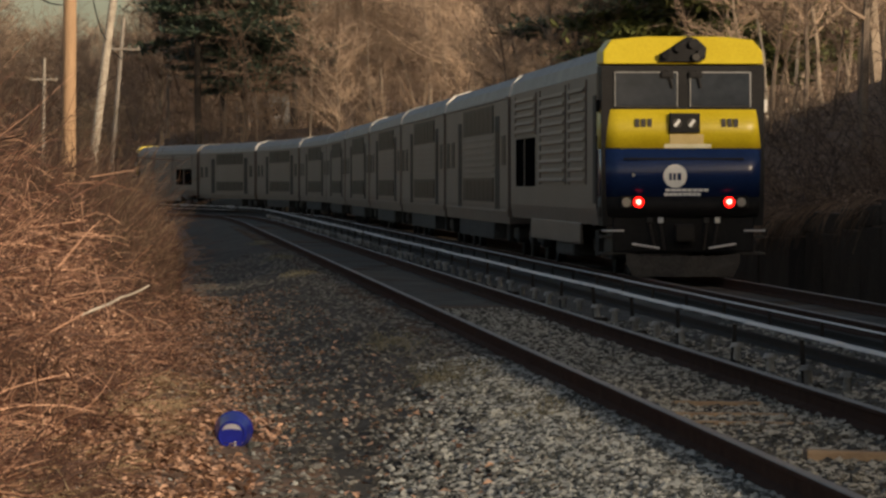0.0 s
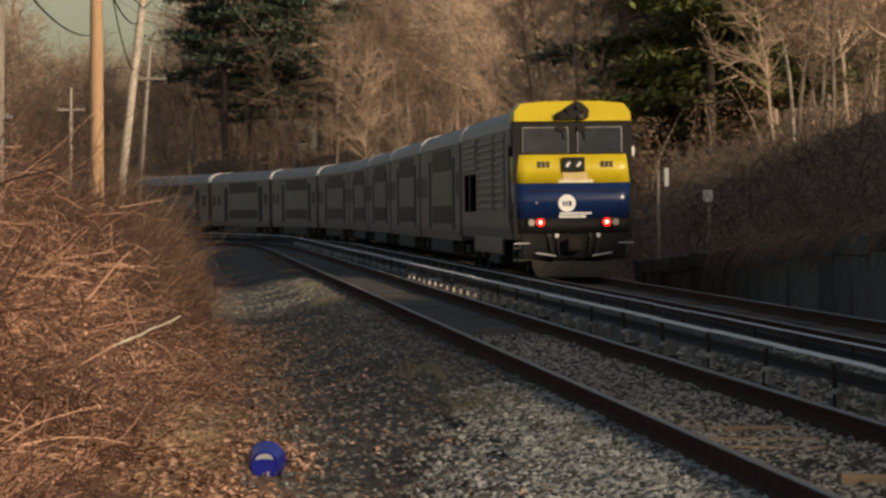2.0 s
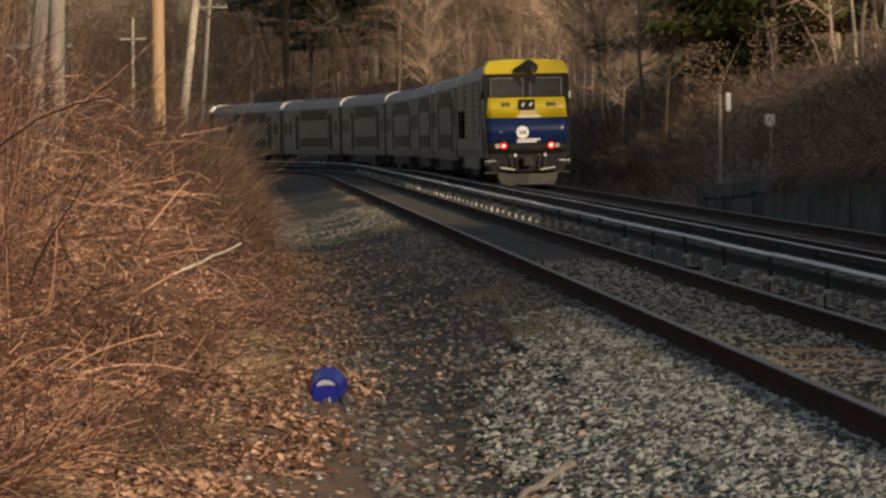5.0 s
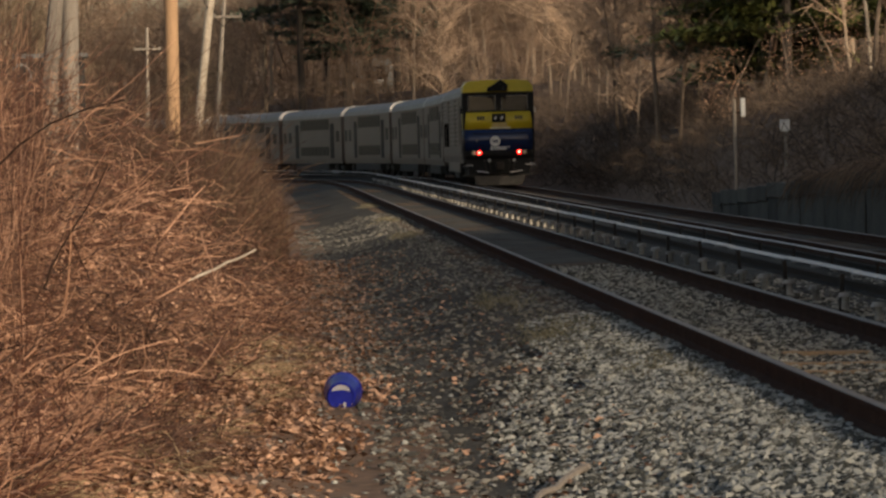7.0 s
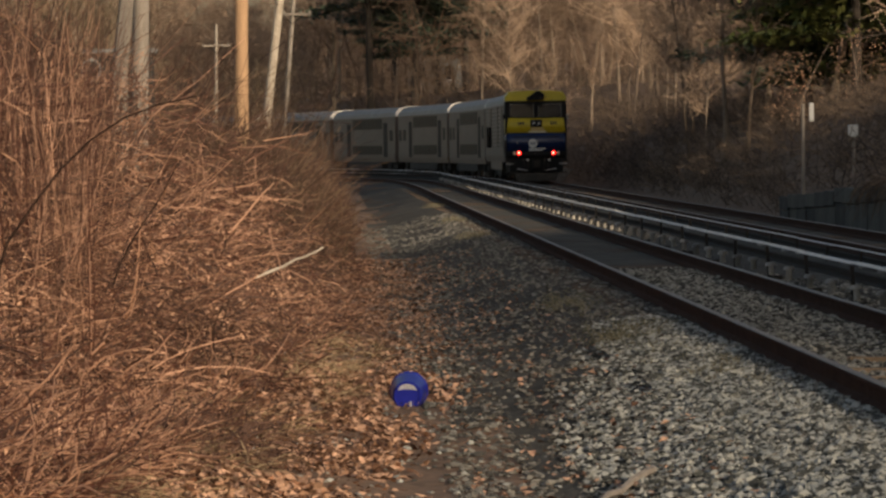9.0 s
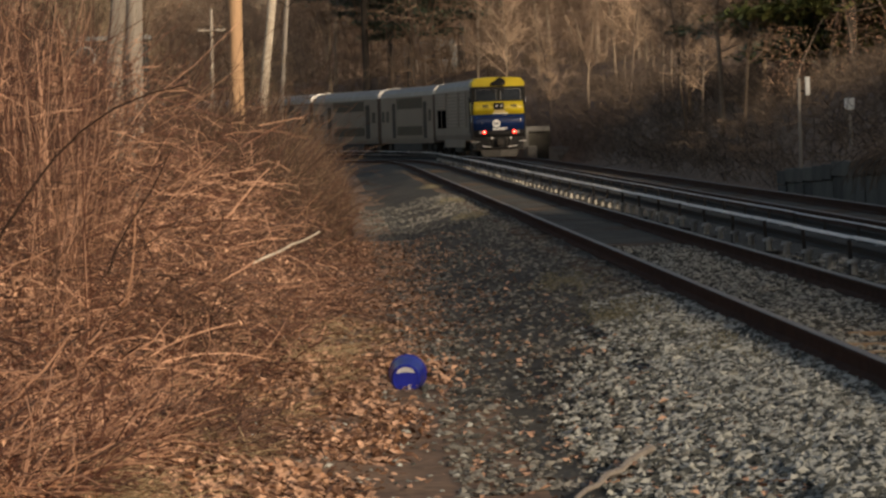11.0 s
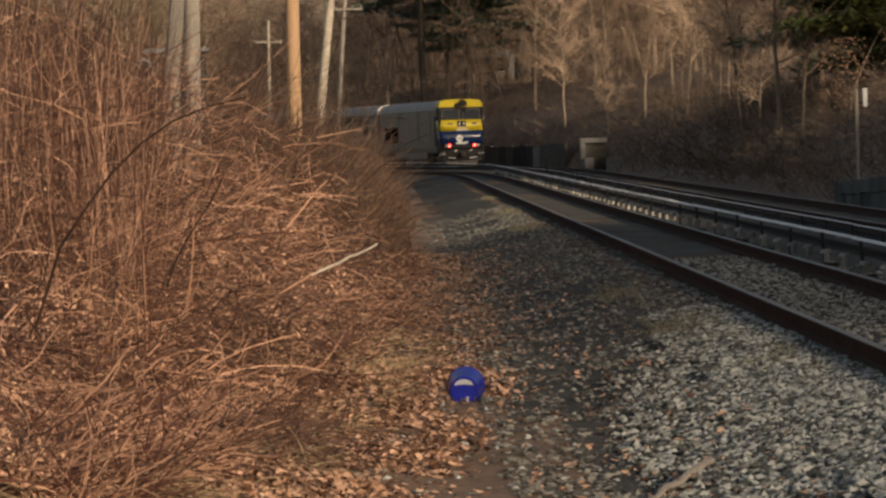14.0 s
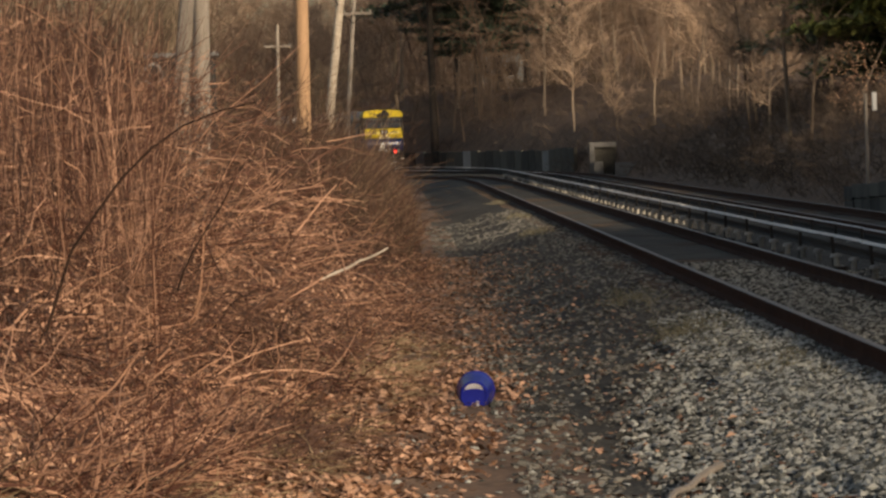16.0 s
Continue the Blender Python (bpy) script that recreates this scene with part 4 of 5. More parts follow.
        for q in range(6):
            tub.add(bend(pts[2 + q % 5], Vector((random.gauss(0, 1), random.gauss(0, 1), random.gauss(0.6, 0.5))), h * random.uniform(0.08, 0.25), 3, 0.35, 0.02), r * 0.6, r * 0.3, 3)
    stuff("far_thicket", far_light.mesh("far_thicket", FARCANE), "dull brown leafless brush along the top of the bank", "thicket")
    # dead leaves caught in the stems
    verts, faces = [], []
    for i in range(15000):
        s = 23 + 50 * random.random() ** 1.4
        inside = max(0.7, 0.085 * s + edge(s)) * random.random()
        a = edge(s) - inside
        if noise.noise(Vector((s * 0.5, a * 1.3, 6.0))) < -0.05:
            continue
        h = brush_height(s, inside) * mound(s, a)
        p = along(s, a, ground_z(s, a) + random.random() ** 1.5 * h * 0.7)
        size = random.uniform(0.012, 0.03)
        u = Vector((random.gauss(0, 1), random.gauss(0, 1), random.gauss(0, 1))).normalized()
        w = u.orthogonal().normalized() * size * 0.6
        b = len(verts)
        verts += [tuple(p - u * size), tuple(p + w), tuple(p + u * size), tuple(p - w)]
        faces += [(b, b + 1, b + 2), (b, b + 2, b + 3)]
    stuff("caught_leaves", raw_mesh("caught_leaves", verts, faces, LEAF), "dead tan leaves caught in the thicket stems", "dead leaves")
    # straw-coloured grass lying over the foot of the bank
    straw = Tubes()
    for c in range(760):
        s = 23 + 24 * random.random() ** 1.5
        a = edge(s) + random.uniform(-1.1, 0.75)
        if noise.noise(Vector((s * 0.35, a * 0.9, 12.0))) < -0.12:
            continue
        lean = random.uniform(-0.6, 2.2)
        for k in range(11):
            p = along(s + random.gauss(0, 0.12), a + random.gauss(0, 0.07), 0)
            p.z = ground_z(s, a)
            d = Vector((math.cos(lean + random.gauss(0, 0.7)), -math.sin(lean + random.gauss(0, 0.7)), random.uniform(0.1, 0.9)))
            straw.add(bend(p, d, random.uniform(0.12, 0.4), 4, 0.18, 0.22), random.uniform(0.003, 0.0055), 0.0015, 3)
    stuff("straw_grass", straw.mesh("straw_grass", STRAW), "flattened straw-coloured dead grass at the foot of the bank", "grass")
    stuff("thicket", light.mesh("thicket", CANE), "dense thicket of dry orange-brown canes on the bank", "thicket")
    stuff("brambles", dark.mesh("brambles", CANE_DARK), "dark bare bramble stems giving the dry thicket its shaded gaps", "brambles")
    # bare undergrowth below the woods, both sides of the line
    under, brush = Tubes(), Tubes()
    for i in range(6200):
        if i % 3:
            s, a = random.uniform(82, 420), 14.8 + 26 * random.random() ** 1.6
            if s < 146 and a < 15.2:
                continue
            h = random.uniform(0.6, 2.6) * (0.5 if a < 16 else 1.0)
        else:
            s, a = random.uniform(110, 400), -1.0 - 34 * random.random() ** 1.2
            h = random.uniform(1.4, 3.2)
        p = along(s, a, 0)
        if not -0.12 < p.x / p.y < 0.19:
            continue
        p.z = ground_z(s, a) - 0.05
        pts = bend(p, Vector((random.gauss(0, 0.5), random.gauss(0, 0.5), 1)), h, 5, 0.3, 0.04)
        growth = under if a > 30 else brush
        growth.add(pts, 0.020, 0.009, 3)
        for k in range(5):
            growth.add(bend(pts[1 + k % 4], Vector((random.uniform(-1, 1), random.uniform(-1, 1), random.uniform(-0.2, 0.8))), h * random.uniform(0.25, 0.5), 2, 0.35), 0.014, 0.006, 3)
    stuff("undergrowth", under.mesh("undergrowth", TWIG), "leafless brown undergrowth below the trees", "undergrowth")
    stuff("underbrush", brush.mesh("underbrush", BRUSH), "leafless brush coloured dark for the shade below the trees", "undergrowth")
    # tangled growth over the bank beside the far track
    bankside = Tubes()
    for i in range(2600):
        s, a = random.uniform(84, 300), 14.4 + 7 * random.random() ** 1.3
        p = along(s, a, 0)
        if p.x / p.y > 0.17:
            continue
        p.z = ground_z(s, a) - 0.05
        h = random.uniform(0.4, 1.9)
        pts = bend(p, Vector((random.gauss(-0.3, 0.6), random.gauss(0, 0.6), 1)), h, 4, 0.35, 0.06)
        bankside.add(pts, 0.019, 0.008, 3)
        for k in range(3):
            bankside.add(bend(pts[1 + k], Vector((random.uniform(-1, 1), random.uniform(-1, 1), random.uniform(-0.3, 0.8))), h * 0.5, 2, 0.35), 0.012, 0.006, 3)
    for i in range(700):
        s = random.uniform(84, 142)
        if noise.noise(Vector((s * 0.25, 3.3, 0))) < -0.1:
            continue
        p = along(s, 14.05, bank(s) + random.uniform(0.05, 0.25))
        pts = bend(p, Vector((-0.8, random.gauss(0, 0.5), random.uniform(0.2, 0.9))), random.uniform(0.5, 1.5), 6, 0.22, 0.42)
        bankside.add(pts, 0.013, 0.006, 3)
    stuff("bank_scrub", bankside.mesh("bank_scrub", BRUSH), "leafless scrub coloured dark for the shade on the lineside bank", "scrub")
    # far hillside wood, beyond the single trees
    far = Tubes()
    random.seed(43)
    for i in range(1500):
        s, a = random.uniform(330, 600), random.uniform(14, 120)
        p = along(s, a, 0)
        if not -0.1 < p.x / p.y < 0.17:
            continue
        p.z = ground_z(s, a)
        h = random.uniform(7, 16)
        if -0.032 < p.x / p.y < -0.001:
            h = min(h, 0.034 * p.y - p.z)
        if h < 2:
            continue
        pts = bend(p, Vector((random.uniform(-0.2, 0.2), random.uniform(-0.2, 0.2), 1)), h, 6, 0.14)
        far.add(pts, 0.085, 0.025, 3)
        for k in range(16):
            q = pts[1 + k % 6]
            limb = bend(q, Vector((random.uniform(-1, 1), random.uniform(-1, 1), random.uniform(-0.1, 0.9))), h * random.uniform(0.12, 0.36), 2, 0.45)
            far.add(limb, 0.038, 0.018, 3)
            for m in range(2):
                far.add(bend(limb[1 + m], Vector((random.uniform(-1, 1), random.uniform(-1, 1), random.uniform(-0.3, 0.9))), h * random.uniform(0.07, 0.17), 1, 0.4), 0.024, 0.014, 3)
    stuff("far_wood", far.mesh("far_wood", TWIG), "bare brown wood on the far hillside", "woodland")


make_thicket()


def scatter_leaves():
    random.seed(51)
    verts, faces = [], []
    for i in range(64000):
        s = 23 + 62 * random.random() ** 1.7
        a = edge(s) + 1.15 + random.gauss(0, 0.3) - 3.0 * random.random() ** 0.9
        if random.random() < 0.03:
            a = random.uniform(0.8, 2.4)
        p = along(s, a, ground_z(s, a) + random.uniform(0.0, 0.035))
        z = random.uniform(0, 6.283)
        size = random.uniform(0.013, 0.042)
        u = Vector((math.cos(z), math.sin(z), random.uniform(-0.5, 0.5))) * size
        w = Vector((-math.sin(z), math.cos(z), random.uniform(-0.5, 0.5))) * size * random.uniform(0.45, 0.8)
        up = Vector((0, 0, size * random.uniform(-0.4, 0.5)))
        b = len(verts)
        verts += [tuple(p - u), tuple(p + w + up), tuple(p + u), tuple(p - w + up)]
        faces += [(b, b + 1, b + 2), (b, b + 2, b + 3)]
    for i in range(17000):
        s = 21.5 + 20.5 * random.random() ** 1.2
        a = edge(s) + random.uniform(-0.3, 1.5) + random.gauss(0, 0.15)
        if noise.noise(Vector((s * 0.45, a * 1.4, 15.0))) < -0.1:
            continue
        if abs(a - 0.57) < 0.22 and 34.5 < s < 36.8:
            continue
        p = along(s, a, ground_z(s, a) + random.uniform(0.0, 0.05))
        z, size = random.uniform(0, 6.283), random.uniform(0.018, 0.045)
        u = Vector((math.cos(z), math.sin(z), random.uniform(-0.7, 0.7))) * size
        w = Vector((-math.sin(z), math.cos(z), random.uniform(-0.7, 0.7))) * size * random.uniform(0.45, 0.8)
        b = len(verts)
        verts += [tuple(p - u), tuple(p + w), tuple(p + u), tuple(p - w + Vector((0, 0, size * 0.4)))]
        faces += [(b, b + 1, b + 2), (b, b + 2, b + 3)]
    stuff("fallen_leaves", raw_mesh("fallen_leaves", verts, faces, LEAF), "curled tan and orange dead leaves on the ground", "dead leaves")


scatter_leaves()


def scatter_stones(name, n, s0, s1, power, a0, a1, size, seed, mat, label):
    """Broken stones, each a jittered low solid."""
    rng = np.random.default_rng(seed)
    base = np.array([(1, 0, 0), (-1, 0, 0), (0, 1, 0), (0, -1, 0), (0, 0, 1), (0, 0, -1), (.62, .62, .55), (-.6, .62, .5), (-.62, -.6, .52), (.6, -.62, .55)])
    tri = np.array([(4, 6, 7), (4, 7, 8), (4, 8, 9), (4, 9, 6), (0, 2, 6), (2, 7, 6), (2, 1, 7), (1, 8, 7), (1, 3, 8), (3, 9, 8), (3, 0, 9), (0, 6, 9)])
    verts, faces = [], []
    for i in range(n):
        s = s0 + (s1 - s0) * rng.random() ** power
        a = a0 + (a1 - a0) * rng.random()
        if any(abs(a - r) < 0.09 for r in NEAR_RAILS) or (name == "ballast_stones" and rng.random() > (a - 1.0 - 0.07 * (s - 26)) / 1.1 + 0.5 * noise.noise(Vector((s * 0.4, a * 1.2, 2)))):
            continue
        p = along(s, a, ground_z(s, a))
        q = base * (1 + 0.36 * rng.standard_normal((10, 1))) * size * rng.uniform(0.55, 1.35) * np.array([1, rng.uniform(0.6, 1), rng.uniform(0.45, 0.8)])
        c, t = rng.uniform(0, 6.283), rng.uniform(-0.5, 0.5)
        q = q @ np.array([(math.cos(c), math.sin(c), 0), (-math.sin(c), math.cos(c), 0), (0, t, 1)])
        b = len(verts)
        verts += (q + np.array([p.x, p.y, p.z + size * 0.15])).tolist()
        faces += (tri + b).tolist()
    stuff(name, raw_mesh(name, verts, faces, mat), label, "ballast stones")


scatter_stones("ballast_stones", 36000, 21.5, 46, 1.3, 1.5, 3.4, 0.030, 61, STONE, "loose pale grey crushed stone on the ballast shoulder")
scatter_stones("dark_grey_stones", 17000, 26, 120, 1.5, 0.7, 3.4, 0.027, 64, STONE_DARK, "dark grey crushed stone along the ballast shoulder")
scatter_stones("track_stones", 12000, 23, 64, 1.3, 3.6, 5.6, 0.025, 62, STONE_MID, "grey crushed stone between the rails and ties")
scatter_stones("trackside_stones", 7500, 24, 62, 1.2, 3.6, 8.4, 0.029, 65, STONE_MID, "dusty crushed stone round the ties and power rails")
scatter_stones("strewn_stones", 900, 23, 70, 1.4, -0.8, 1.6, 0.026, 63, STONE, "scattered grey stones among dead leaves")


def make_grass():
    random.seed(71)
    t = Tubes()
    for i in range(300):
        s, a = random.choice(((43.6, 2.85), (35.5, 2.95), (91, 2.75), (110, 2.9), (136, 3.0), (52, 2.6), (43, 2.6)))
        s, a = s + random.gauss(0, 1.6), a + random.gauss(0, 0.16)
        for k in range(9):
            p = along(s + random.gauss(0, 0.06), a + random.gauss(0, 0.05), ground_z(s, a) - 0.01)
            t.add(bend(p, Vector((random.uniform(-0.8, 0.8), random.uniform(-0.8, 0.8), 1)), random.uniform(0.05, 0.13), 2, 0.2, 0.2), 0.004, 0.001, 3)
    stuff("dry_grass", t.mesh("dry_grass", GRASS), "thin tufts of dry yellowish grass in the ballast", "grass")


make_grass()


# ---- poles, cables and small things ----
def utility_pole(y, foot, top, height, r, mat, label, arms=()):
    """foot and top: x at the ground and at the top."""
    z = stand(foot, y)[0]
    pole = tagged(new("utility_pole"), label, "utility pole", "utility poles")
    pole.matrix_world = pose(foot, y, z)
    lean = Vector((top - foot, 0, height))
    bm = bmesh.new()
    rod(bm, (0, 0, -0.5), lean * 0.5, r, r * 0.9, 16)
    rod(bm, lean * 0.5, lean, r * 0.9, r * 0.7, 16)
    part("shaft", bm, mat, pole)
    for h, w in arms:
        c = lean * (h / height)
        arm = boxpart("crossarm", POLEGREY, pole, c.x - w, c.x + w, -r - 0.1, -r, c.z - 0.055, c.z + 0.055, 0.012)
        for x in (-w + 0.1, -w * 0.45, w * 0.45, w - 0.1):
            rodpart("insulator", PORCELAIN, arm, (c.x + x, -r - 0.05, c.z + 0.06), (c.x + x, -r - 0.05, c.z + 0.2), 0.03, 0.045)
        rodpart("brace", IRON, arm, (c.x - w * 0.5, -r - 0.02, c.z - 0.05), (c.x, -r * 0.9, c.z - 0.5), 0.02)
        rodpart("brace", IRON, arm, (c.x + w * 0.5, -r - 0.02, c.z - 0.05), (c.x, -r * 0.9, c.z - 0.5), 0.02)
    return pole


def eye_point(y, u, v):
    """The point at that distance, u to the side and v up for each metre ahead."""
    return Vector((u * y, y, 1.56 + v * y))


utility_pole(104, -2.03, -1.93, 11.0, 0.165, POLEWOOD, "tall brown wooden utility pole standing in the thicket", ())
utility_pole(170, -2.75, -1.1, 12.5, 0.17, PALEBARK, "pale leaning wooden utility pole with two crossarms", ((10.4, 0.9), (9.6, 0.9)))
utility_pole(235, -2.6, -1.75, 10.2, 0.13, POLEGREY, "thin grey utility pole with one crossarm", ((8.6, 0.95),))
utility_pole(300, -7.5, -7.35, 10.0, 0.14, POLEGREY, "distant grey utility pole with one crossarm", ((8.6, 0.9),))
utility_pole(71, -2.98, -2.75, 9.5, 0.135, POLEGREY, "weathered grey wooden pole beside a trunk", ())


def make_bole():
    """A thick trunk in the thicket, its crown above the view."""
    random.seed(81)
    wood, crown = bare_tree_meshes(82, 13, 0.16, 0.7, 16, TWIG, 0.5)
    wood.materials[0] = POLEGREY
    z = stand(-3.32, 70)[0]
    thing_from("roadside_tree", [("trunk", wood), ("crown", crown)], "bare tree with a thick greyish trunk in the thicket", "tree", "", pose(-3.10, 70, z))


make_bole()


def make_birches():
    """Pale thin trunks on the bank."""
    first = None
    wood, crown = bare_tree_meshes(91, 12, 0.085, 0.45, 12, TWIG, 0.4)
    wood.materials[0] = PALEBARK
    for x, y, t in ((22.8, 173, 200), (24.4, 176, 300)):
        z = stand(x, y)[0]
        m = pose(x, y, z, random.uniform(-5, 5), random.uniform(-6, 6), t)
        if first:
            copy_thing(first, m)
        else:
            first = thing_from("birch", [("trunk", wood), ("crown", crown)], "slim pale-barked tree on the bank", "tree", "pale-barked trees", m)


make_birches()


def cable(a, b, sag, r=0.014):
    t = Tubes()
    t.add([a.lerp(b, i / 14) + Vector((0, 0, -sag * 4 * (i / 14) * (1 - i / 14))) for i in range(15)], r, r, 4)
    tagged(new("cable", t.mesh("cable", BLACKP)), "black drooping overhead cable between poles", "cable", "overhead cables")


cable(eye_point(104, -0.0189, 0.056), eye_point(170, -0.0100, 0.041), 0.5, 0.025)
cable(eye_point(104, -0.0170, 0.056), eye_point(170, -0.0112, 0.031), 0.5, 0.02)
cable(eye_point(60, -0.042, 0.06), eye_point(104, -0.0205, 0.0385), 0.35, 0.016)


def make_cabinet():
    """A grey equipment cabinet on legs, with a cap and a pale painted ring."""
    c = tagged(new("equipment_cabinet"), "weathered grey trackside cabinet with a cap and pale painted ring", "equipment cabinet")
    y = 74.0
    x0, x1 = -0.0535 * y, -0.0375 * y
    zt = 1.56 + 0.0217 * y
    z0 = stand((x0 + x1) / 2, y)[0]
    boxpart("body", GREYP, c, x0 + 0.06, x1 - 0.06, y, y + 0.7, z0 + 0.5, zt - 0.07, 0.02)
    boxpart("cap", CONCRETE_PALE, c, x0, x1, y - 0.06, y + 0.76, zt - 0.07, zt, 0.015)
    for x in (x0 + 0.1, x1 - 0.18):
        for dy in (0.05, 0.57):
            boxpart("leg", IRON, c, x, x + 0.08, y + dy, y + dy + 0.08, z0 - 0.3, z0 + 0.52)
    bm = bmesh.new()
    ring = [(math.cos(k * 0.314) * 0.15, math.sin(k * 0.314) * 0.17) for k in range(20)]
    loops = [[bm.verts.new((p * f, dy, q * f)) for p, q in ring] for f, dy in ((0.85, 0.0), (1.12, 0.0), (1.12, 0.01), (0.85, 0.01))]
    for i in range(4):
        for k in range(20):
            bm.faces.new((loops[i][k], loops[i][(k + 1) % 20], loops[(i + 1) % 4][(k + 1) % 20], loops[(i + 1) % 4][k]))
    ob = part("painted_ring", bm, CONCRETE_PALE, c)
    ob.location = (-0.0515 * y, y - 0.004, 1.56 + 0.0172 * y)


make_cabinet()


def make_signs():
    """Two pale boxes on posts on the bank; white paint stands in for sun on them."""
    for name, u, vt, vb, w, post_u, vp, label in (("trackside_signal_box", 0.1038, 0.0086, 0.0046, 0.065, 0.1020, 0.0084, "narrow pale box on a slim post beside the line"),
                                                  ("trackside_box", 0.1128, 0.0038, 0.0012, 0.14, 0.1130, 0.0014, "small square pale box on a post beside the line")):
        y = 136.0
        ob = tagged(new(name), label, "signal box", "pale trackside boxes")
        x = u * y
        boxpart("box", WHITE, ob, x - w, x + w, y - 0.1, y + 0.1, 1.56 + vb * y, 1.56 + vt * y, 0.02)
        px = post_u * y
        rodpart("post", POLEGREY, ob, (px, y + 0.05, stand(px, y)[0] - 0.5), (px, y + 0.05, 1.56 + vp * y), 0.06, 0.05)
        if abs(px - x) > 0.1:
            boxpart("bracket", IRON, ob, px, x, y + 0.02, y + 0.07, 1.56 + vb * y + 0.1, 1.56 + vb * y + 0.16)


make_signs()


def make_curve_wall():
    """Concrete panels along the outside of the curve, and a pale frame before them."""
    wall = tagged(new("wall_curve"), "grey concrete panel wall with paler painted panels round the curve", "retaining wall", kind="structure")
    random.seed(95)
    s = 291.0
    while s < 352:
        bm = bmesh.new()
        box(bm, -0.12, 0.12, -1.17, 1.17, -1.5, random.uniform(1.0, 1.2), 0.02)
        ob = part("panel", bm, CONCRETE_PALE if random.random() < 0.12 else CONCRETE, wall)
        ob.matrix_local = Matrix.Translation(along(s + 1.2, 14.6)) @ pose(0, 0, 0, 0, 0, math.degrees(heading(s)))
        s += 2.4
    y = 269.0
    frame_ob = tagged(new("culvert_frame"), "pale concrete frame and block beside the far track", "concrete frame")
    x0, x1, x2 = 0.0420 * y, 0.0478 * y, 0.0526 * y
    zt = 1.56 - 0.0003 * y
    zb = stand((x0 + x1) / 2, y)[0] - 0.3
    boxpart("jamb", CONCRETE_MID, frame_ob, x0, x0 + 0.28, y, y + 0.4, zb, zt, 0.03)
    boxpart("lintel", CONCRETE_MID, frame_ob, x0 + 0.28, x1, y, y + 0.4, zt - 0.3, zt, 0.03)
    boxpart("back_slab", CONCRETE, frame_ob, x0 + 0.28, x1, y + 0.3, y + 0.42, zb, zt - 0.3, 0.02)
    boxpart("block", CONCRETE_MID, frame_ob, x1 - 0.1, x2, y - 0.2, y + 0.5, zb, 1.56 - 0.0048 * y, 0.05)
    boxpart("block", CONCRETE_MID, frame_ob, x0 + 0.2, x0 + 0.75, y - 0.35, y - 0.02, zb, 1.56 - 0.0045 * y, 0.05)


make_curve_wall()


def make_house():
    """A pale house far behind the bank, half hidden by the wood."""
    h = tagged(new("house"), "pale house with a dark roof far behind the wood", "house")
    x, y = 9.6, 425.0
    z = stand(x, y)[0]
    wall = boxpart("wall", CONCRETE_PALE, h, x - 2.4, x + 2.4, y, y + 5, z - 1, z + 3.4)
    hullpart("roof", BLACKP, h, y - 0.4, y + 5.4, [(x - 2.8, z + 3.4), (x + 2.8, z + 3.4), (x, z + 5.2)])
    for wx in (-1.3, 1.3):
        for wz in (1.2,):
            w = boxpart("window", DARKGLASS, wall, x + wx - 0.45, x + wx + 0.45, y - 0.05, y + 0.02, z + wz, z + wz + 1.2)
            boxpart("sill", WHITE, w, x + wx - 0.5, x + wx + 0.5, y - 0.1, y - 0.03, z + wz - 0.08, z + wz)


make_house()


def make_bucket():
    """A bucket on its side, mouth away, its base towards the line's near end."""
    bucket = tagged(new("bucket"), "blue plastic bucket with a white glinting label lying among dead leaves", "bucket")
    y = 36.2
    x = 0.0157 * y
    z = ground_z(y, x)
    bm = bmesh.new()
    n = 32
    rings = [(0.108, 0.0), (0.114, 0.006), (0.138, 0.2), (0.145, 0.27), (0.151, 0.275), (0.151, 0.292), (0.139, 0.292), (0.136, 0.27), (0.105, 0.02)]
    vs = [[bm.verts.new((r * math.cos(2 * math.pi * k / n), h, r * math.sin(2 * math.pi * k / n))) for k in range(n)] for r, h in rings]
    for a, b in zip(vs, vs[1:]):
        for k in range(n):
            bm.faces.new((a[k], a[(k + 1) % n], b[(k + 1) % n], b[k]))
    bm.faces.new(vs[0]), bm.faces.new(vs[-1])
    bmesh.ops.recalc_face_normals(bm, faces=bm.faces[:])
    body = part("body", bm, PLASTIC, bucket)
    # a raised rim on the base and a curved white patch for the label and its glint
    bm = bmesh.new()
    for k in range(n):
        a, b = 2 * math.pi * k / n, 2 * math.pi * (k + 1) / n
        rod(bm, (0.101 * math.cos(a), -0.004, 0.101 * math.sin(a)), (0.101 * math.cos(b), -0.004, 0.101 * math.sin(b)), 0.007, 0.007, 6)
    part("base_rim", bm, PLASTIC, body)
    bm = bmesh.new()
    lo = [bm.verts.new((x, -0.007, 0.054 - 2 * x * x)) for x in (-0.075, -0.052, -0.026, 0, 0.026, 0.052, 0.075)]
    hi = [bm.verts.new((x * 0.82, -0.007, 0.100 - 5 * x * x)) for x in (-0.075, -0.052, -0.026, 0, 0.026, 0.052, 0.075)]
    for k in range(6):
        bm.faces.new((lo[k], lo[k + 1], hi[k + 1], hi[k]))
    bmesh.ops.solidify(bm, geom=bm.faces[:], thickness=0.004)
    part("label", bm, GLINT_WHITE, body, "white patch for the label and its sun glint")
    boxpart("tag", WHITE, body, 0.018, 0.034, -0.008, 0.0, -0.09, -0.045, 0.003)
    bucket.matrix_world = Matrix.Translation((x, y, z + 0.085)) @ pose(0, 0, 0, 6, 0, -4)


make_bucket()


def branch(name, pts, r0, r1, mat, label):
    t = Tubes()
    t.add(pts, r0, r1, 6)
    tagged(new(name, t.mesh(name, mat)), label, "branch")


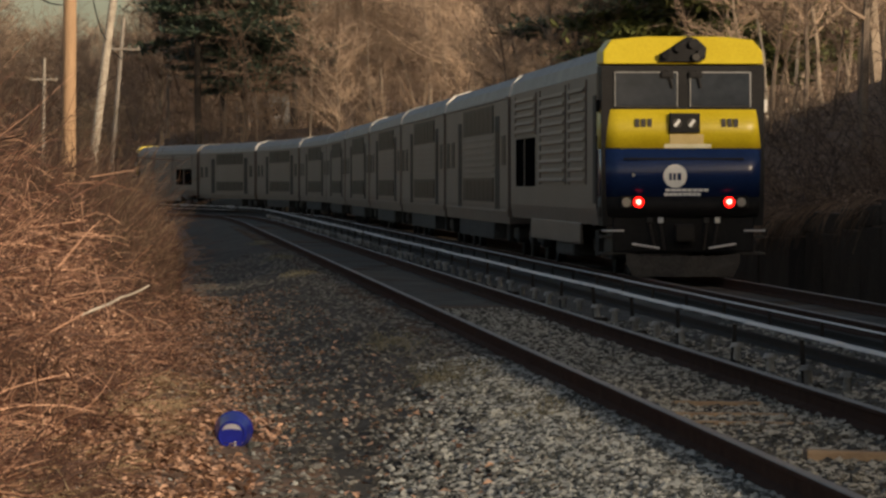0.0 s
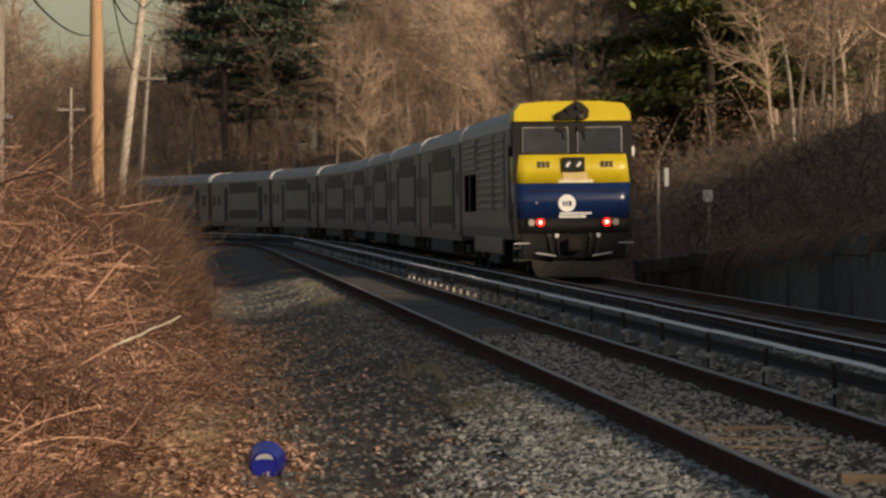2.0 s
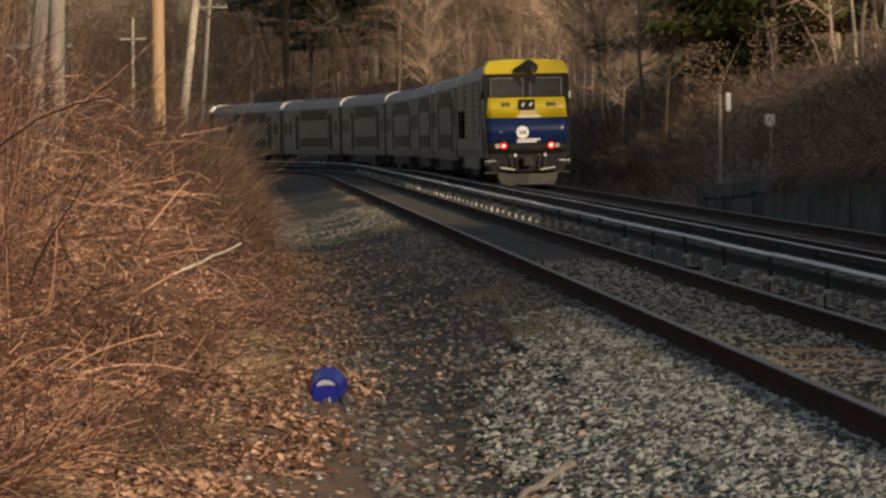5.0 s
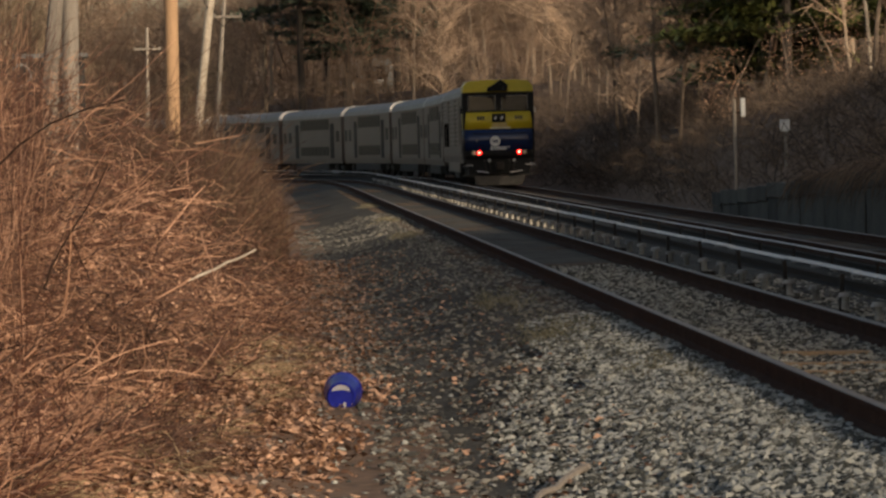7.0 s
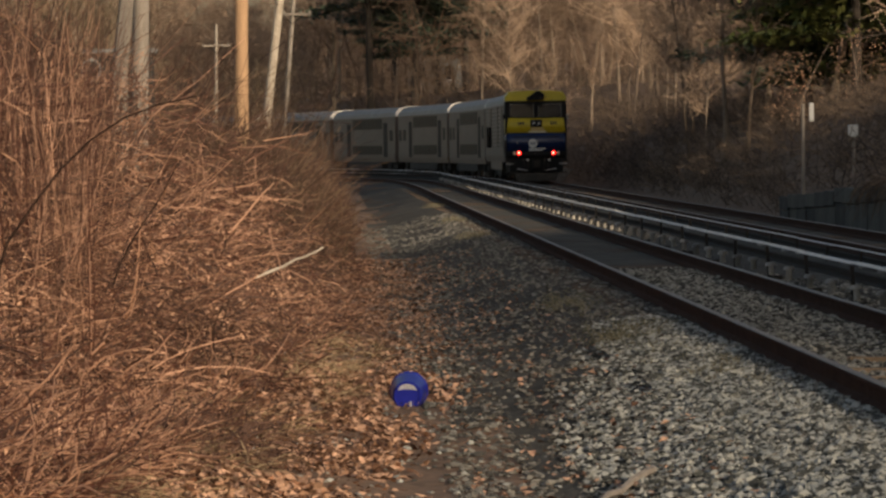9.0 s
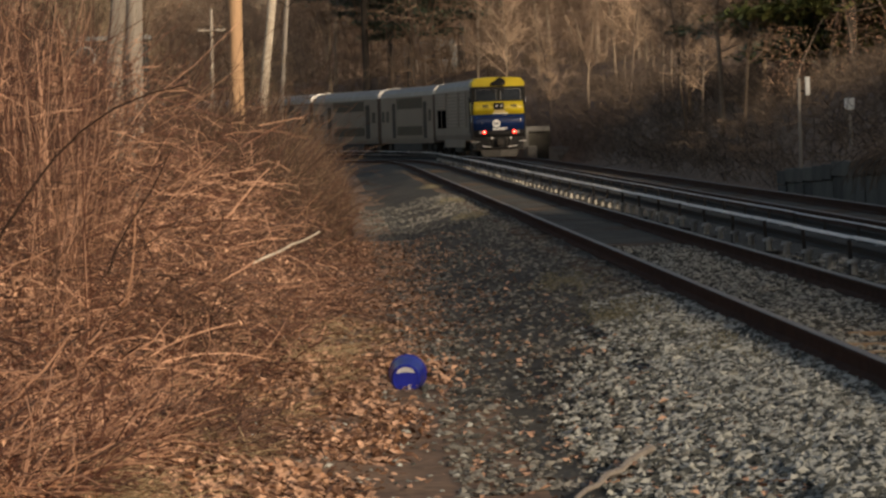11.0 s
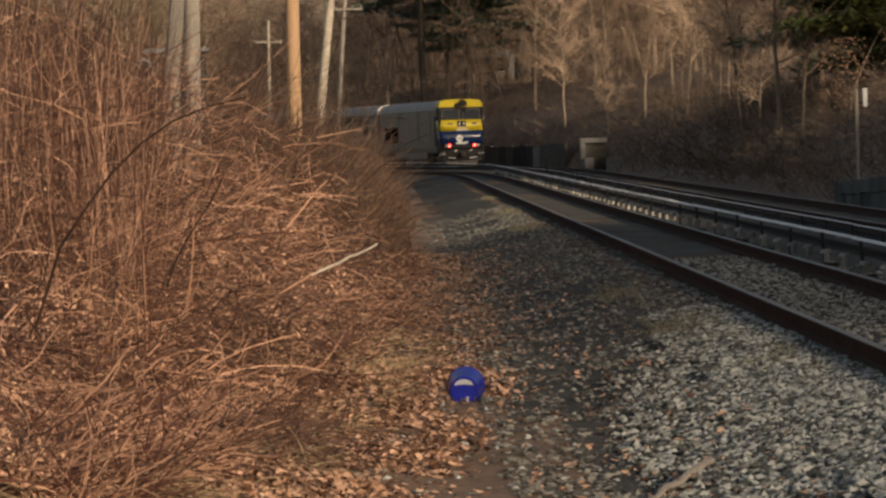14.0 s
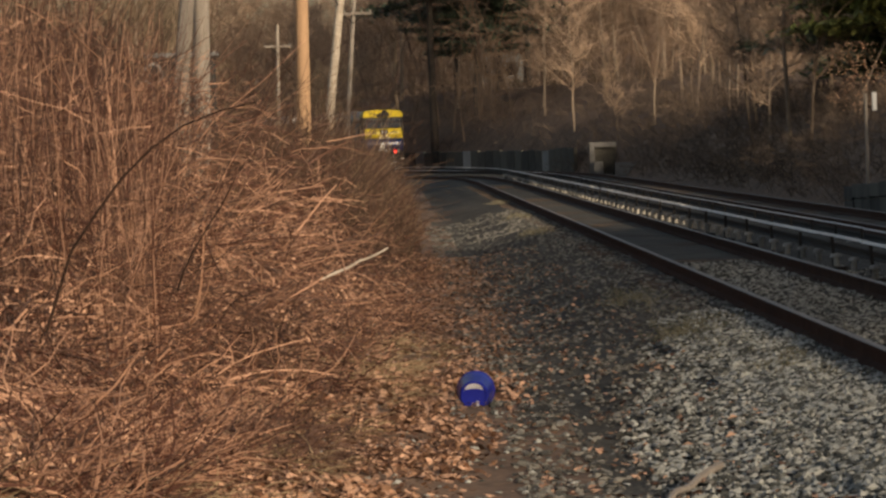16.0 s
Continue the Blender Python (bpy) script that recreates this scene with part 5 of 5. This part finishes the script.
def wiggle(a, b, n, amount):
    return [a.lerp(b, i / n) + Vector((random.uniform(-1, 1), random.uniform(-1, 1), random.uniform(-1, 1))) * amount for i in range(n + 1)]


random.seed(101)
branch("dead_branch", wiggle(eye_point(43, -0.0021, -0.0221), eye_point(42.4, -0.0165, -0.0281), 7, 0.012), 0.009, 0.015, PALEBARK, "pale barkless dead branch leaning out of the thicket")
branch("dead_branch", wiggle(eye_point(42.4, -0.0160, -0.0278), eye_point(41.6, -0.0330, -0.0370), 7, 0.014), 0.010, 0.005, CANE, "thin brown dead branch leaning out of the thicket")
branch("fallen_branch", wiggle(eye_point(27.2, 0.0684, -0.0712), eye_point(25.0, 0.0515, -0.0815), 7, 0.010), 0.027, 0.014, POLEGREY, "broken brown branch lying on the ballast")
arch = [(-0.0850, -0.0840), (-0.0800, -0.0560), (-0.0760, -0.0380), (-0.0700, -0.0205), (-0.0640, -0.0120), (-0.0585, -0.0050), (-0.0520, 0.0012), (-0.0450, 0.0058), (-0.0370, 0.0088), (-0.0290, 0.0105)]
branch("arching_stem", [eye_point(22.5, u, v) for u, v in arch[2:]], 0.009, 0.004, STEM, "long dark arching bramble stem")
branch("arching_stem", wiggle(eye_point(24, -0.0870, -0.0690), eye_point(24.4, -0.0690, -0.0500), 6, 0.012), 0.010, 0.004, STEM, "dark bare stem leaning over dry canes")
branch("arching_stem", wiggle(eye_point(26, -0.0540, -0.0722), eye_point(26.6, -0.0340, -0.0625), 6, 0.014), 0.010, 0.004, STEM, "dark bare stem leaning over dry canes")
branch("arching_stem", wiggle(eye_point(27, -0.0480, -0.0290), eye_point(27, -0.0330, -0.0040), 6, 0.02), 0.008, 0.003, STEM, "dark bare stem leaning over dry canes")
for p, q in (((-0.0135, -0.0180), (-0.0100, -0.0330)), ((-0.0610, -0.0120), (-0.0520, -0.0235)), ((-0.0560, -0.0420), (-0.0470, -0.0330))):
    branch("dead_branch", wiggle(eye_point(40, *p), eye_point(39.5, *q), 5, 0.012), 0.007, 0.004, CANE, "dry pale dead stem in the thicket")


def make_debris():
    """Split timber beside and between the near rails, and odd pale chunks."""
    random.seed(111)
    bm = bmesh.new()
    box(bm, -0.42, 0.42, -0.07, 0.07, -0.06, 0.05, 0.015)
    plank = tagged(new("timber_offcut", mesh_of("timber_offcut", bm, FRESH)), "split orange timber offcut lying between the rails", "timber")
    plank.matrix_world = pose(4.42, 28.6, -0.15, 0, 2, 4)
    for x, y, w in ((3.86, 34.2, 0.55), (3.95, 32.9, 0.5), (4.1, 36.0, 0.35)):
        bm = bmesh.new()
        box(bm, -w, w, -0.05, 0.05, -0.03, 0.03, 0.01)
        ob = tagged(new("timber_splinter", mesh_of("timber_splinter", bm, FRESH)), "weathered orange splinter of a timber tie", "timber", "tie splinters")
        ob.matrix_world = pose(x + 0.25, y, -0.165, 0, 1, random.uniform(-6, 6))


make_debris()


motions()
